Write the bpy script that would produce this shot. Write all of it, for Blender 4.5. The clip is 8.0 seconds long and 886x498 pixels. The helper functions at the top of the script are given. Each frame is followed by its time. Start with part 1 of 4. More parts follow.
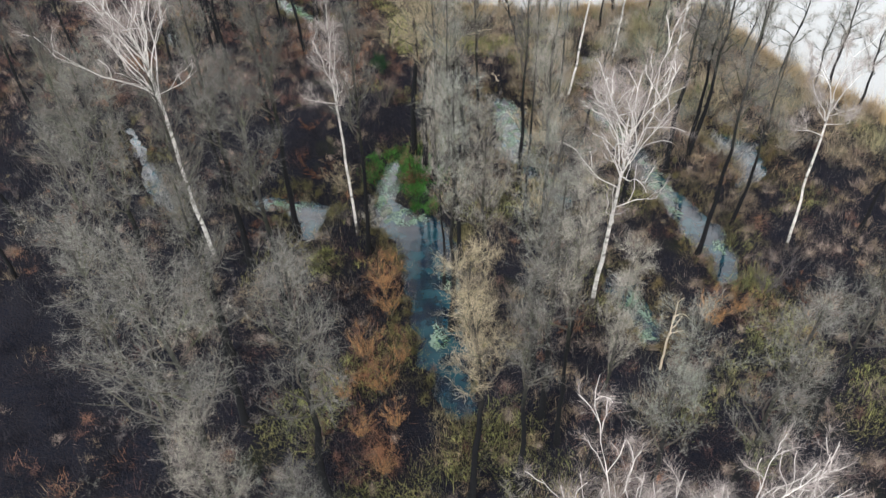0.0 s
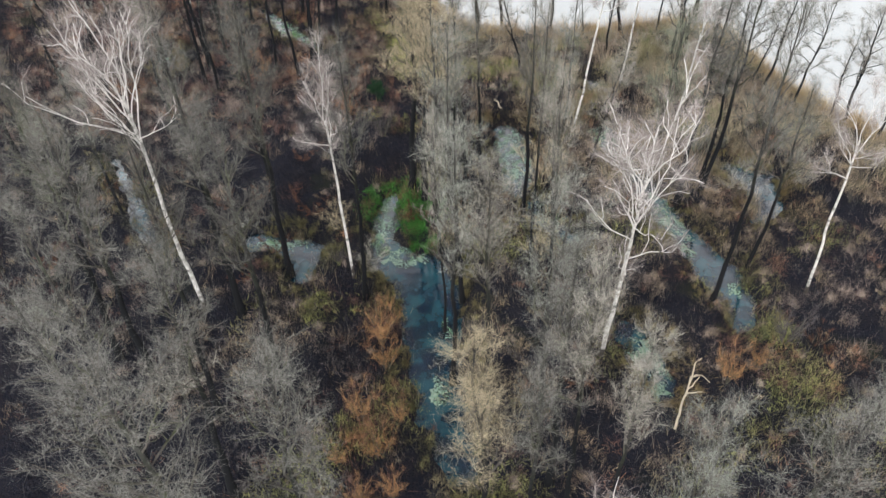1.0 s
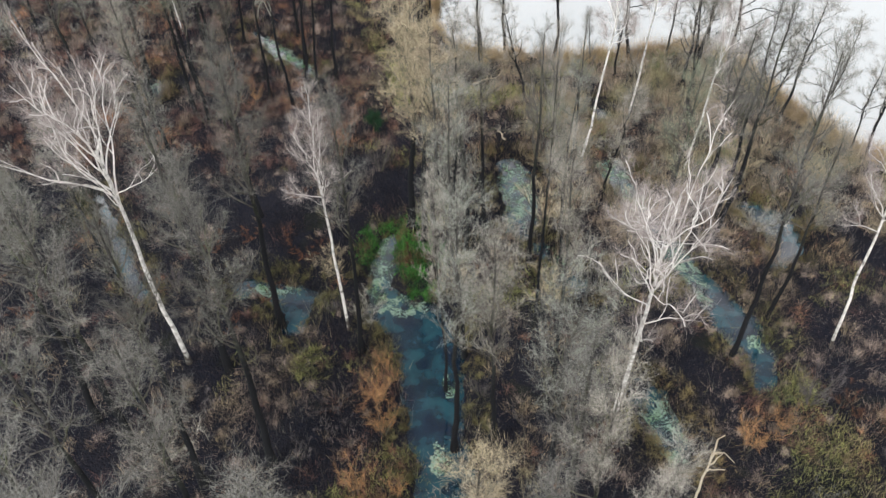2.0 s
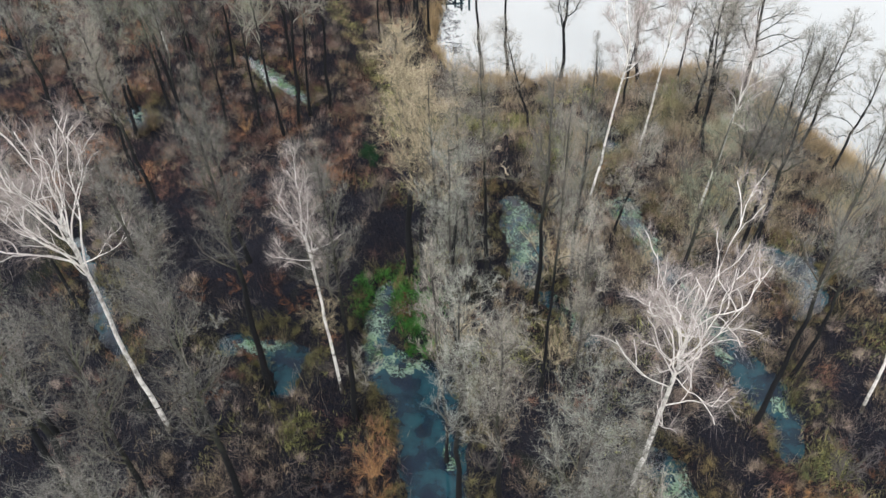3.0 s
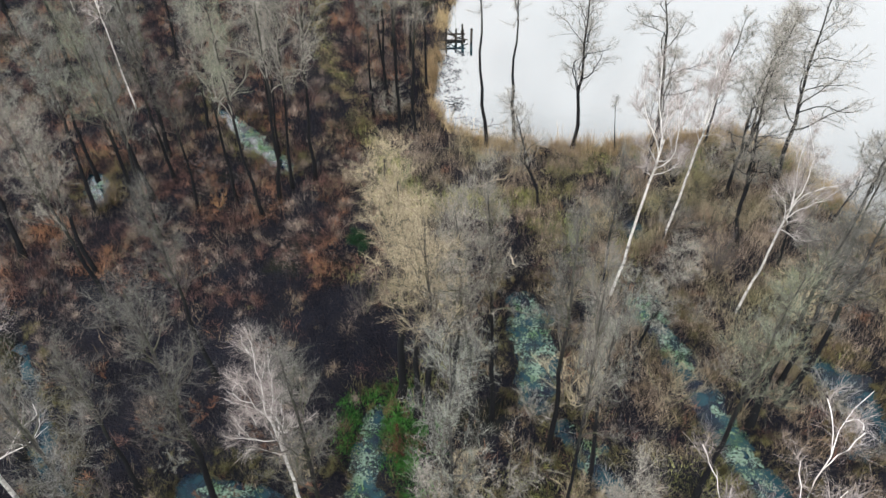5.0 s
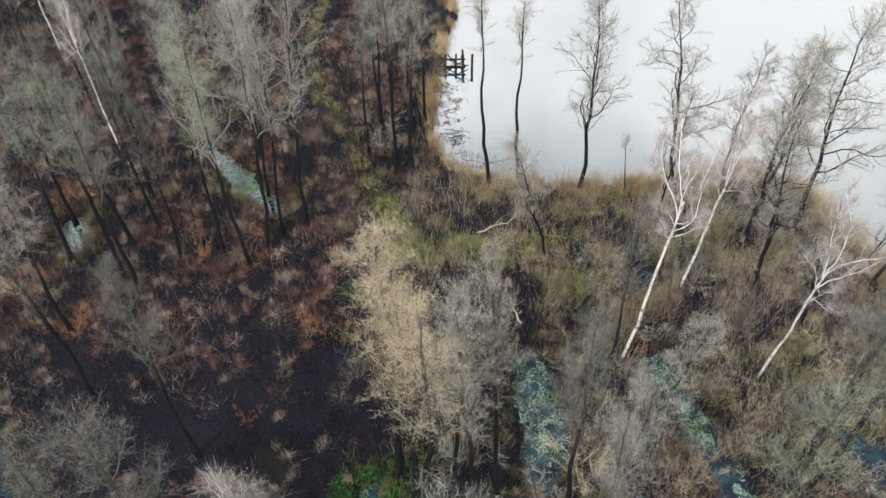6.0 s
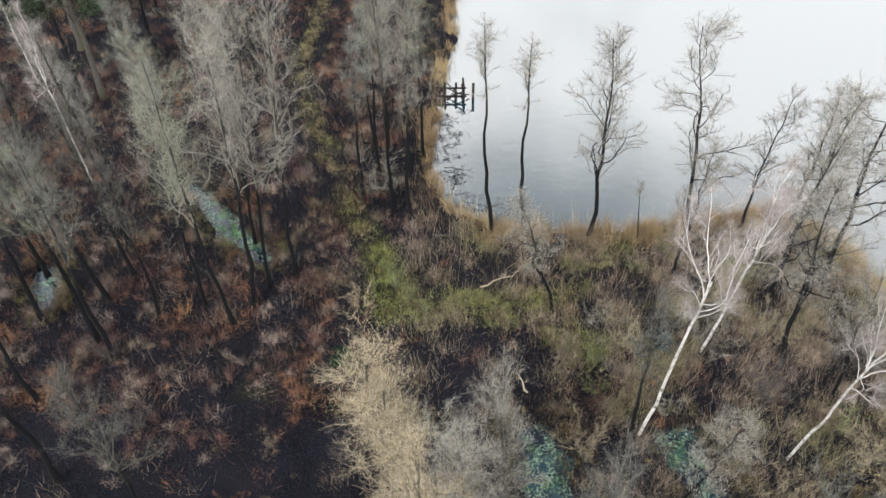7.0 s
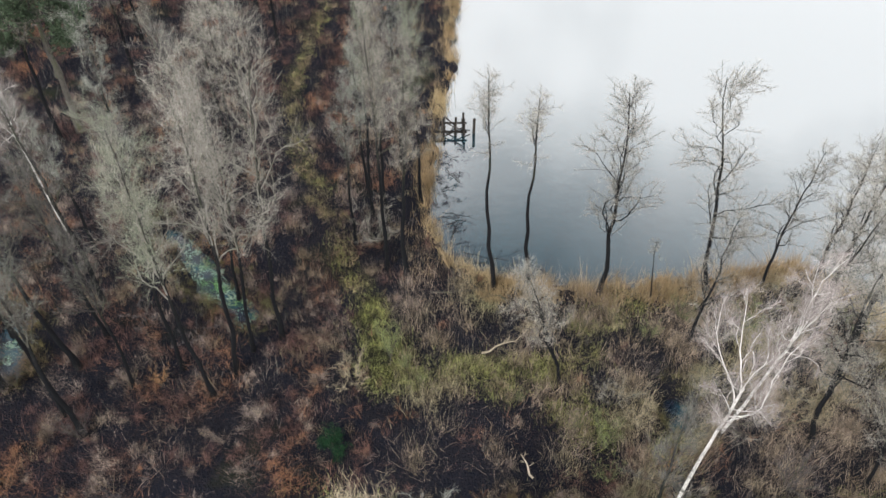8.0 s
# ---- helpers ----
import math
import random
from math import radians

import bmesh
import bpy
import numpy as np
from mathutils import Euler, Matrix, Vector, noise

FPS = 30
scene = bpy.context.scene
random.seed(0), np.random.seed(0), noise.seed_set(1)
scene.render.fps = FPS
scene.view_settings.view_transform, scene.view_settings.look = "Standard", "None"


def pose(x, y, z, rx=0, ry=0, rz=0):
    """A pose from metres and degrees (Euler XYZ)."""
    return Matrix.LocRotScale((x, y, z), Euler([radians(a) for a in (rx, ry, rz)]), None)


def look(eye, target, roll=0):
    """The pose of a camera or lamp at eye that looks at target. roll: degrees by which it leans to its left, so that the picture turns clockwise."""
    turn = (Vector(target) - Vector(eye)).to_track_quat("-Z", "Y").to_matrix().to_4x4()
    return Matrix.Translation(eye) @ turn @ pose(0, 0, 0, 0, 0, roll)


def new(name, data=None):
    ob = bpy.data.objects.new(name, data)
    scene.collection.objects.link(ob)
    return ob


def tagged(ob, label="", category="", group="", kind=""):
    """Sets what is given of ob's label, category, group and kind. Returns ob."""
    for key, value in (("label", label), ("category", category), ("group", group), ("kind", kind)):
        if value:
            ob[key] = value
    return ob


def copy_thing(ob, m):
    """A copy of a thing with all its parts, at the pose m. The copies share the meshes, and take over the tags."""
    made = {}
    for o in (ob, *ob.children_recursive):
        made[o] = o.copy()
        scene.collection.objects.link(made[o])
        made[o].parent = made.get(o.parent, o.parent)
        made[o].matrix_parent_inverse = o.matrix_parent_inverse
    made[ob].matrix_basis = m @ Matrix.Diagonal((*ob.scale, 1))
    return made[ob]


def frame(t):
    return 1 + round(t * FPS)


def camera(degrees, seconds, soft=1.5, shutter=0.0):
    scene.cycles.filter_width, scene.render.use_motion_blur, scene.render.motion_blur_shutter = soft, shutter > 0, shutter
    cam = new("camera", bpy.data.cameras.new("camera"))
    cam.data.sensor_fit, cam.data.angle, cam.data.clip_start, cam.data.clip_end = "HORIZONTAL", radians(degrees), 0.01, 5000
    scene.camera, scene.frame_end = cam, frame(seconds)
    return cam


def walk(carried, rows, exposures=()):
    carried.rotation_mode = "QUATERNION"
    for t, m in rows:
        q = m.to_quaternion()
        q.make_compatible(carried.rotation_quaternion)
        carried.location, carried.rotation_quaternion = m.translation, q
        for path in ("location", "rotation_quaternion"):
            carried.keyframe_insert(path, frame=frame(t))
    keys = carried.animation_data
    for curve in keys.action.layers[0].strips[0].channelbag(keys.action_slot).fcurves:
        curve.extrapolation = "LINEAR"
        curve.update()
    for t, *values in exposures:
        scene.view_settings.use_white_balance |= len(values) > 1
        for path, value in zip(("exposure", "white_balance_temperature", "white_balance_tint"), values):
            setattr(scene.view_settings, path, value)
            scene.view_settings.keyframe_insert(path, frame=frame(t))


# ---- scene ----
cam = camera(58.6, 8.0, soft=1.5)
PATH = [
    (0, (0.465, -0.254, 37.824), (0.45, 1.197, 36.449), -0.9),
    (0.5, (0.453, 1.717, 37.892), (0.438, 3.169, 36.517), -0.9),
    (1, (0.454, 3.802, 37.959), (0.438, 5.254, 36.583), -1.0),
    (2.5, (0.451, 10.699, 38.131), (0.433, 12.147, 36.752), -1.1),
    (3, (0.438, 13.217, 38.147), (0.421, 14.662, 36.764), -1.2),
    (3.5, (0.413, 15.741, 38.154), (0.397, 17.183, 36.768), -1.1),
    (4, (0.414, 18.285, 38.175), (0.4, 19.724, 36.786), -1.0),
    (4.5, (0.36, 20.933, 38.201), (0.35, 22.37, 36.809), -0.7),
    (6, (0.482, 28.723, 38.571), (0.469, 30.145, 37.166), -1.0),
    (6.5, (0.465, 31.568, 38.602), (0.454, 32.985, 37.191), -1.0),
    (7, (0.419, 34.443, 38.643), (0.41, 35.853, 37.224), -0.9),
    (7.5, (0.356, 37.268, 38.699), (0.352, 38.672, 37.276), -0.5),
    (8, (0.357, 40.13, 38.77), (0.355, 41.528, 37.34), -0.4),
]
walk(cam, [(t, look(eye, target, roll)) for t, eye, target, roll in PATH], exposures=[(0, -0.02)])

# ---- sky and sun: a bright overcast winter day, the veil thickening towards the horizon ----
SUN_EL, SUN_AZ = radians(46), radians(215)
world = bpy.data.worlds.new("overcast_sky")
scene.world = world
world.use_nodes = True
wn, wl = world.node_tree.nodes, world.node_tree.links
wn.clear()
sky = wn.new("ShaderNodeTexSky")
sky.sky_type, sky.sun_disc = "NISHITA", False
sky.sun_elevation, sky.sun_rotation = SUN_EL, SUN_AZ
sky.air_density, sky.dust_density, sky.ozone_density = 1.0, 3.0, 2.0
coord, split = wn.new("ShaderNodeTexCoord"), wn.new("ShaderNodeSeparateXYZ")
clouds, veil = wn.new("ShaderNodeTexNoise"), wn.new("ShaderNodeMapRange")
clouds.inputs["Scale"].default_value, clouds.inputs["Detail"].default_value = 4.0, 7
veil.inputs["From Min"].default_value, veil.inputs["From Max"].default_value = 0.53, 0.755
veil.inputs["To Min"].default_value, veil.inputs["To Max"].default_value = 1.0, 0.08
veil.interpolation_type = "SMOOTHSTEP"
patch = wn.new("ShaderNodeMapRange")
patch.inputs["From Min"].default_value, patch.inputs["From Max"].default_value = 0.3, 0.7
patch.inputs["To Min"].default_value, patch.inputs["To Max"].default_value = 0.60, 1.34
thick = wn.new("ShaderNodeMath")
thick.operation, thick.use_clamp = "MULTIPLY", True
cloud_mix = wn.new("ShaderNodeMix")
cloud_mix.data_type = "RGBA"
cloud_mix.inputs["B"].default_value = (26.0, 25.7, 25.7, 1)
back, wout = wn.new("ShaderNodeBackground"), wn.new("ShaderNodeOutputWorld")
back.inputs["Strength"].default_value = 0.15
wl.new(coord.outputs["Generated"], clouds.inputs["Vector"])
wl.new(coord.outputs["Generated"], split.inputs["Vector"])
wl.new(split.outputs["Z"], veil.inputs["Value"])
wl.new(clouds.outputs["Fac"], patch.inputs["Value"])
wl.new(veil.outputs["Result"], thick.inputs[0])
wl.new(patch.outputs["Result"], thick.inputs[1])
wl.new(thick.outputs["Value"], cloud_mix.inputs["Factor"])
thin = wn.new("ShaderNodeVectorMath")
thin.operation = "SCALE"
thin.inputs["Scale"].default_value = 0.33
wl.new(sky.outputs["Color"], thin.inputs[0])
wl.new(thin.outputs["Vector"], cloud_mix.inputs["A"])
wl.new(cloud_mix.outputs["Result"], back.inputs["Color"])
wl.new(back.outputs["Background"], wout.inputs["Surface"])
sun = new("sun", bpy.data.lights.new("sun", "SUN"))
sun.data.energy, sun.data.angle, sun.data.color = 2.8, radians(12), (1.0, 0.985, 0.965)
sun_way = Vector((math.sin(SUN_AZ) * math.cos(SUN_EL), math.cos(SUN_AZ) * math.cos(SUN_EL), math.sin(SUN_EL)))
sun.matrix_world = look(sun_way * 200, (0, 0, 0))


# ---- materials ----
def material(name, base, second, rough=0.85, scale=6.0, bump=0.3, vary="object", spread=0.3, third=None, stretch=(1, 1, 1), metal=0.0):
    """Two colours mixed by noise at two scales, brightness varied from thing to thing (object) or piece to piece (island)."""
    m = bpy.data.materials.new(name)
    m.use_nodes = True
    n, l = m.node_tree.nodes, m.node_tree.links
    p = n["Principled BSDF"]
    p.inputs["Roughness"].default_value, p.inputs["Metallic"].default_value = rough, metal
    p.inputs["Specular IOR Level"].default_value = 0.03
    tc, mp = n.new("ShaderNodeTexCoord"), n.new("ShaderNodeMapping")
    mp.inputs["Scale"].default_value = stretch
    l.new(tc.outputs["Object"], mp.inputs["Vector"])
    fine, coarse = n.new("ShaderNodeTexNoise"), n.new("ShaderNodeTexNoise")
    fine.inputs["Scale"].default_value, fine.inputs["Detail"].default_value = scale, 5
    coarse.inputs["Scale"].default_value, coarse.inputs["Detail"].default_value = scale / 9, 3
    for t in (fine, coarse):
        l.new(mp.outputs["Vector"], t.inputs["Vector"])
    ramp = n.new("ShaderNodeMapRange")
    ramp.inputs["From Min"].default_value, ramp.inputs["From Max"].default_value = 0.35, 0.65
    l.new(fine.outputs["Fac"], ramp.inputs["Value"])
    mix = n.new("ShaderNodeMix")
    mix.data_type = "RGBA"
    mix.inputs["A"].default_value, mix.inputs["B"].default_value = (*base, 1), (*second, 1)
    l.new(ramp.outputs["Result"], mix.inputs["Factor"])
    mix2 = n.new("ShaderNodeMix")
    mix2.data_type = "RGBA"
    mix2.inputs["B"].default_value = (*(third or second), 1)
    ramp2 = n.new("ShaderNodeMapRange")
    ramp2.inputs["From Min"].default_value, ramp2.inputs["From Max"].default_value = 0.5, 0.68
    l.new(coarse.outputs["Fac"], ramp2.inputs["Value"])
    l.new(ramp2.outputs["Result"], mix2.inputs["Factor"])
    l.new(mix.outputs["Result"], mix2.inputs["A"])
    hsv = n.new("ShaderNodeHueSaturation")
    l.new(mix2.outputs["Result"], hsv.inputs["Color"])
    rnd = n.new("ShaderNodeObjectInfo") if vary != "island" else n.new("ShaderNodeNewGeometry")
    val = n.new("ShaderNodeMapRange")
    val.inputs["To Min"].default_value, val.inputs["To Max"].default_value = 1 - spread, 1 + spread
    l.new(rnd.outputs["Random" if vary != "island" else "Random Per Island"], val.inputs["Value"])
    l.new(val.outputs["Result"], hsv.inputs["Value"])
    if vary == "both":
        isle, own, times = n.new("ShaderNodeNewGeometry"), n.new("ShaderNodeMapRange"), n.new("ShaderNodeMath")
        own.inputs["To Min"].default_value, own.inputs["To Max"].default_value = 0.45, 1.55
        times.operation = "MULTIPLY"
        l.new(isle.outputs["Random Per Island"], own.inputs["Value"])
        l.new(own.outputs["Result"], times.inputs[0])
        l.new(val.outputs["Result"], times.inputs[1])
        l.new(times.outputs["Value"], hsv.inputs["Value"])
    l.new(hsv.outputs["Color"], p.inputs["Base Color"])
    if bump:
        b = n.new("ShaderNodeBump")
        b.inputs["Strength"].default_value, b.inputs["Distance"].default_value = bump, 0.05
        l.new(fine.outputs["Fac"], b.inputs["Height"])
        l.new(b.outputs["Normal"], p.inputs["Normal"])
    return m


ALDER_BARK = material("alder_bark", (0.030, 0.030, 0.030), (0.062, 0.060, 0.055), 0.9, 14, 0.6, third=(0.045, 0.052, 0.034), stretch=(1, 1, 0.25))
GREY_BARK = material("grey_bark", (0.05495, 0.0515, 0.04668), (0.09991, 0.0927, 0.08275), 0.9, 14, 0.6, third=(0.07, 0.078, 0.045), stretch=(1, 1, 0.25))
BIRCH_BARK = material("birch_bark", (0.78, 0.77, 0.74), (0.34, 0.325, 0.30), 0.7, 14, 0.3, spread=0.08, third=(0.1, 0.095, 0.09), stretch=(1, 1, 1.6))


def dark_foot(m, low, high, colour):
    """Mixes a darker bark in low on the trunk, with a ragged edge; birch trunks are dark and fissured near the ground.
    """
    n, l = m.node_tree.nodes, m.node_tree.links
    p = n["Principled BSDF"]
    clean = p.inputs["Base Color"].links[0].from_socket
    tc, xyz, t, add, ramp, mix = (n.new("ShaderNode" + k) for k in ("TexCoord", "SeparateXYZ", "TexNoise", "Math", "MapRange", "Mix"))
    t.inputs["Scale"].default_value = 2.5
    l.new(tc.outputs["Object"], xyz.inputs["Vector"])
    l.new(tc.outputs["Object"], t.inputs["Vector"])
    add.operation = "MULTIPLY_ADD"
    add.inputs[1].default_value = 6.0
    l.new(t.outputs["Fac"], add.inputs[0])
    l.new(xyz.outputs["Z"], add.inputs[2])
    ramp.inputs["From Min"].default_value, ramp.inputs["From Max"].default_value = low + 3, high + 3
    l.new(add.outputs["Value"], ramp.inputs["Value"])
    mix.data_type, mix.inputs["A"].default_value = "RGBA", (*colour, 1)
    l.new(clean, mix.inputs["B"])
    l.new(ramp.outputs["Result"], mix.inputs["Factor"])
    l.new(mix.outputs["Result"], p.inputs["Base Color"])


dark_foot(BIRCH_BARK, 0.4, 1.4, (0.05, 0.046, 0.042))
# alder trunks: near-black below, greyer from about 7.5 to 13 m up
dark_foot(ALDER_BARK, 7.5, 13.0, (0.0125, 0.013, 0.0145))
PALE_BARK = material("pale_bark", (0.30, 0.285, 0.255), (0.15, 0.145, 0.125), 0.9, 9, 0.4, third=(0.11, 0.115, 0.085), stretch=(1, 1, 0.4), spread=0.15)
BIRCH_LIMB = material("birch_limb", (0.82, 0.80, 0.77), (0.56, 0.54, 0.52), 0.75, 6, 0.2, spread=0.08)
DEAD_WOOD = material("dead_wood", (0.55, 0.48, 0.37), (0.38, 0.33, 0.255), 0.8, 8, 0.4, stretch=(1, 1, 0.3), spread=0.1)
TWIG_GREY = material("twig_grey", (0.284, 0.294, 0.262), (0.172, 0.178, 0.161), 0.85, 0.8, 0, "both", spread=0.25)
TWIG_PINK = material("twig_pink", (0.318, 0.302, 0.266), (0.197, 0.187, 0.165), 0.85, 0.8, 0, "both", spread=0.18)
TWIG_BIRCH = material("twig_birch", (0.3675, 0.3339, 0.3181), (0.2572, 0.2289, 0.2173), 0.85, 0.8, 0, "both", spread=0.12)
TWIG_DULL = material("twig_dull", (0.182, 0.181, 0.163), (0.1115, 0.111, 0.1035), 0.85, 0.8, 0, "both", spread=0.25)
TWIG_TAN = material("twig_tan", (0.3951, 0.3398, 0.2377), (0.2614, 0.2251, 0.1592), 0.85, 0.8, 0, "both", spread=0.2)
TWIG_BROWN = material("twig_brown", (0.119, 0.108, 0.106), (0.0615, 0.0567, 0.060), 0.85, 0.8, 0, "both", spread=0.3)
TWIG_OLIVE = material("twig_olive", (0.20, 0.225, 0.105), (0.125, 0.142, 0.066), 0.85, 0.8, 0, "both", spread=0.25)
TWIG_RUST = material("twig_rust", (0.1372, 0.068, 0.04032), (0.0735, 0.04, 0.028), 0.85, 0.8, 0, "both", spread=0.25)
TWIG_ORANGE = material("twig_orange", (0.37, 0.215, 0.105), (0.22, 0.13, 0.068), 0.85, 0.8, 0, "both", spread=0.2)
TWIG_MOSS = material("twig_moss", (0.2385, 0.2586, 0.195), (0.1452, 0.156, 0.1147), 0.85, 0.8, 0, "both", spread=0.25)
SCRUB = material("scrub_twig", (0.4499, 0.367, 0.2896), (0.1277, 0.1031, 0.0832), 0.85, 1.7, 0, "island", 0.66, third=(0.31, 0.29, 0.17))
TWIG_STUFF = material("twig_stuff", (0.148, 0.146, 0.13), (0.088, 0.087, 0.079), 0.85, 0.8, 0, "island", 0.66, third=(0.12, 0.12, 0.088))
BRACKEN = material("bracken", (0.165, 0.096, 0.077), (0.062, 0.040, 0.042), 0.9, 2.6, 0, "island", 0.6, third=(0.31, 0.165, 0.094))
# bramble stems in blue-black, which also paints the shade between the mounds
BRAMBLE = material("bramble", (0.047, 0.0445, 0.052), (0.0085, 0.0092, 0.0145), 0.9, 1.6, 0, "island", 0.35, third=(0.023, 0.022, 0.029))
DRY_GRASS = material("dry_grass", (0.3836, 0.3025, 0.2026), (0.07672, 0.06103, 0.04416), 0.9, 1.7, 0, "island", 0.66, third=(0.225, 0.205, 0.125))
DEAD_FERN = material("dead_fern", (0.316, 0.258, 0.215), (0.06248, 0.051, 0.0528), 0.9, 1.6, 0, "island", 0.66, third=(0.18, 0.145, 0.1))
GREEN_GRASS = material("green_grass", (0.32, 0.335, 0.125), (0.072, 0.077, 0.034), 0.85, 1.5, 0, "island", 0.66, third=(0.265, 0.235, 0.11))
SEDGE = material("sedge", (0.155, 0.142, 0.07), (0.048, 0.047, 0.026), 0.85, 0.9, 0, "island", 0.66, third=(0.165, 0.128, 0.066))
BRIGHT_GRASS = material("bright_grass", (0.085, 0.265, 0.055), (0.03, 0.10, 0.026), 0.8, 0.9, 0, "island", 0.4)
REED = material("reed", (0.42, 0.315, 0.19), (0.22, 0.16, 0.09), 0.85, 0.9, 0, "island", 0.35, third=(0.46, 0.37, 0.22))
ALGAE = material("algae", (0.15, 0.235, 0.165), (0.25, 0.33, 0.28), 0.35, 5, 0.1, spread=0.05, third=(0.085, 0.17, 0.065))


def broken(m, scale, low, high):
    """Opens holes in a thin film, so that the water shows through between the specks."""
    n, l = m.node_tree.nodes, m.node_tree.links
    p, out = n["Principled BSDF"], n["Material Output"]
    tc, t, wide, both, ramp, clear_film, mix = (n.new("ShaderNode" + k) for k in ("TexCoord", "TexNoise", "TexNoise", "Math", "MapRange", "BsdfTransparent", "MixShader"))
    t.inputs["Scale"].default_value, t.inputs["Detail"].default_value = scale, 6
    wide.inputs["Scale"].default_value, wide.inputs["Detail"].default_value = scale / 7, 3
    both.operation = "ADD"
    ramp.inputs["From Min"].default_value, ramp.inputs["From Max"].default_value = low, high
    ramp.inputs["To Max"].default_value = 0.85
    for k in (t, wide):
        l.new(tc.outputs["Object"], k.inputs["Vector"])
    l.new(t.outputs["Fac"], both.inputs[0])
    l.new(wide.outputs["Fac"], both.inputs[1])
    l.new(both.outputs["Value"], ramp.inputs["Value"])
    l.new(ramp.outputs["Result"], mix.inputs["Fac"])
    l.new(clear_film.outputs["BSDF"], mix.inputs[1])
    l.new(p.outputs["BSDF"], mix.inputs[2])
    l.new(mix.outputs["Shader"], out.inputs["Surface"])


broken(ALGAE, 7.0, 0.86, 1.16)
NEEDLE = material("pine_needle", (0.06, 0.082, 0.05), (0.04, 0.058, 0.036), 0.7, 2, 0, "island", 0.4)
IVY = material("evergreen_leaf", (0.016, 0.046, 0.02), (0.011, 0.03, 0.015), 0.5, 2, 0, "island", 0.4)
PLANK = material("weathered_plank", (0.055, 0.048, 0.042), (0.028, 0.025, 0.023), 0.85, 9, 0.4, stretch=(1, 1, 1), spread=0.25)


def ground_material():
    m = bpy.data.materials.new("leaf_litter")
    m.use_nodes = True
    n, l = m.node_tree.nodes, m.node_tree.links
    p = n["Principled BSDF"]
    p.inputs["Roughness"].default_value, p.inputs["Specular IOR Level"].default_value = 0.9, 0.02
    tc = n.new("ShaderNodeTexCoord")
    out = None
    for scale, low, high, colour in ((0, 0, 1, (0.0075, 0.0095, 0.0155)), (9, 0.45, 0.6, (0.019, 0.0175, 0.0215)), (0.35, 0.48, 0.62, (0.013, 0.0135, 0.018)),
                                     (0.16, 0.60, 0.72, (0.022, 0.026, 0.014)), (30, 0.60, 0.66, (0.06, 0.042, 0.036))):
        if not scale:
            rgb = n.new("ShaderNodeRGB")
            rgb.outputs[0].default_value = (*colour, 1)
            out = rgb.outputs[0]
            continue
        t, r, mix = n.new("ShaderNodeTexNoise"), n.new("ShaderNodeMapRange"), n.new("ShaderNodeMix")
        t.inputs["Scale"].default_value, t.inputs["Detail"].default_value = scale, 6
        r.inputs["From Min"].default_value, r.inputs["From Max"].default_value, r.inputs["To Max"].default_value = low, high, 0.8
        mix.data_type, mix.inputs["B"].default_value = "RGBA", (*colour, 1)
        l.new(tc.outputs["Object"], t.inputs["Vector"])
        l.new(t.outputs["Fac"], r.inputs["Value"])
        l.new(r.outputs["Result"], mix.inputs["Factor"])
        l.new(out, mix.inputs["A"])
        out = mix.outputs["Result"]
    l.new(out, p.inputs["Base Color"])
    t, b = n.new("ShaderNodeTexNoise"), n.new("ShaderNodeBump")
    t.inputs["Scale"].default_value, t.inputs["Detail"].default_value = 7, 8
    b.inputs["Strength"].default_value, b.inputs["Distance"].default_value = 0.8, 0.15
    l.new(tc.outputs["Object"], t.inputs["Vector"])
    l.new(t.outputs["Fac"], b.inputs["Height"])
    l.new(b.outputs["Normal"], p.inputs["Normal"])
    return m


def water_material(name, body_colour, scum, ior, ripple):
    """Turbid pond water: a dull body under a gloss that grows towards grazing angles."""
    m = bpy.data.materials.new(name)
    m.use_nodes = True
    n, l = m.node_tree.nodes, m.node_tree.links
    n.remove(n["Principled BSDF"])
    body, gloss, fres, mix = n.new("ShaderNodeBsdfDiffuse"), n.new("ShaderNodeBsdfGlossy"), n.new("ShaderNodeFresnel"), n.new("ShaderNodeMixShader")
    murk, tint, patchy = n.new("ShaderNodeTexNoise"), n.new("ShaderNodeMix"), n.new("ShaderNodeMapRange")
    murk.inputs["Scale"].default_value, murk.inputs["Detail"].default_value = 0.7, 5
    patchy.inputs["From Min"].default_value, patchy.inputs["From Max"].default_value = 0.42, 0.62
    tint.data_type, tint.inputs["A"].default_value, tint.inputs["B"].default_value = "RGBA", (*body_colour, 1), (*scum, 1)
    l.new(murk.outputs["Fac"], patchy.inputs["Value"])
    l.new(patchy.outputs["Result"], tint.inputs["Factor"])
    l.new(tint.outputs["Result"], body.inputs["Color"])
    gloss.inputs["Roughness"].default_value = 0.05
    fres.inputs["IOR"].default_value = ior
    tc, t, b = n.new("ShaderNodeTexCoord"), n.new("ShaderNodeTexNoise"), n.new("ShaderNodeBump")
    t.inputs["Scale"].default_value, t.inputs["Detail"].default_value = 1.2, 4
    b.inputs["Strength"].default_value, b.inputs["Distance"].default_value = ripple, 0.05
    l.new(tc.outputs["Object"], t.inputs["Vector"])
    l.new(tc.outputs["Object"], murk.inputs["Vector"])
    l.new(t.outputs["Fac"], b.inputs["Height"])
    l.new(b.outputs["Normal"], gloss.inputs["Normal"])
    l.new(fres.outputs["Fac"], mix.inputs["Fac"])
    l.new(body.outputs["BSDF"], mix.inputs[1])
    l.new(gloss.outputs["BSDF"], mix.inputs[2])
    l.new(mix.outputs["Shader"], n["Material Output"].inputs["Surface"])
    return m


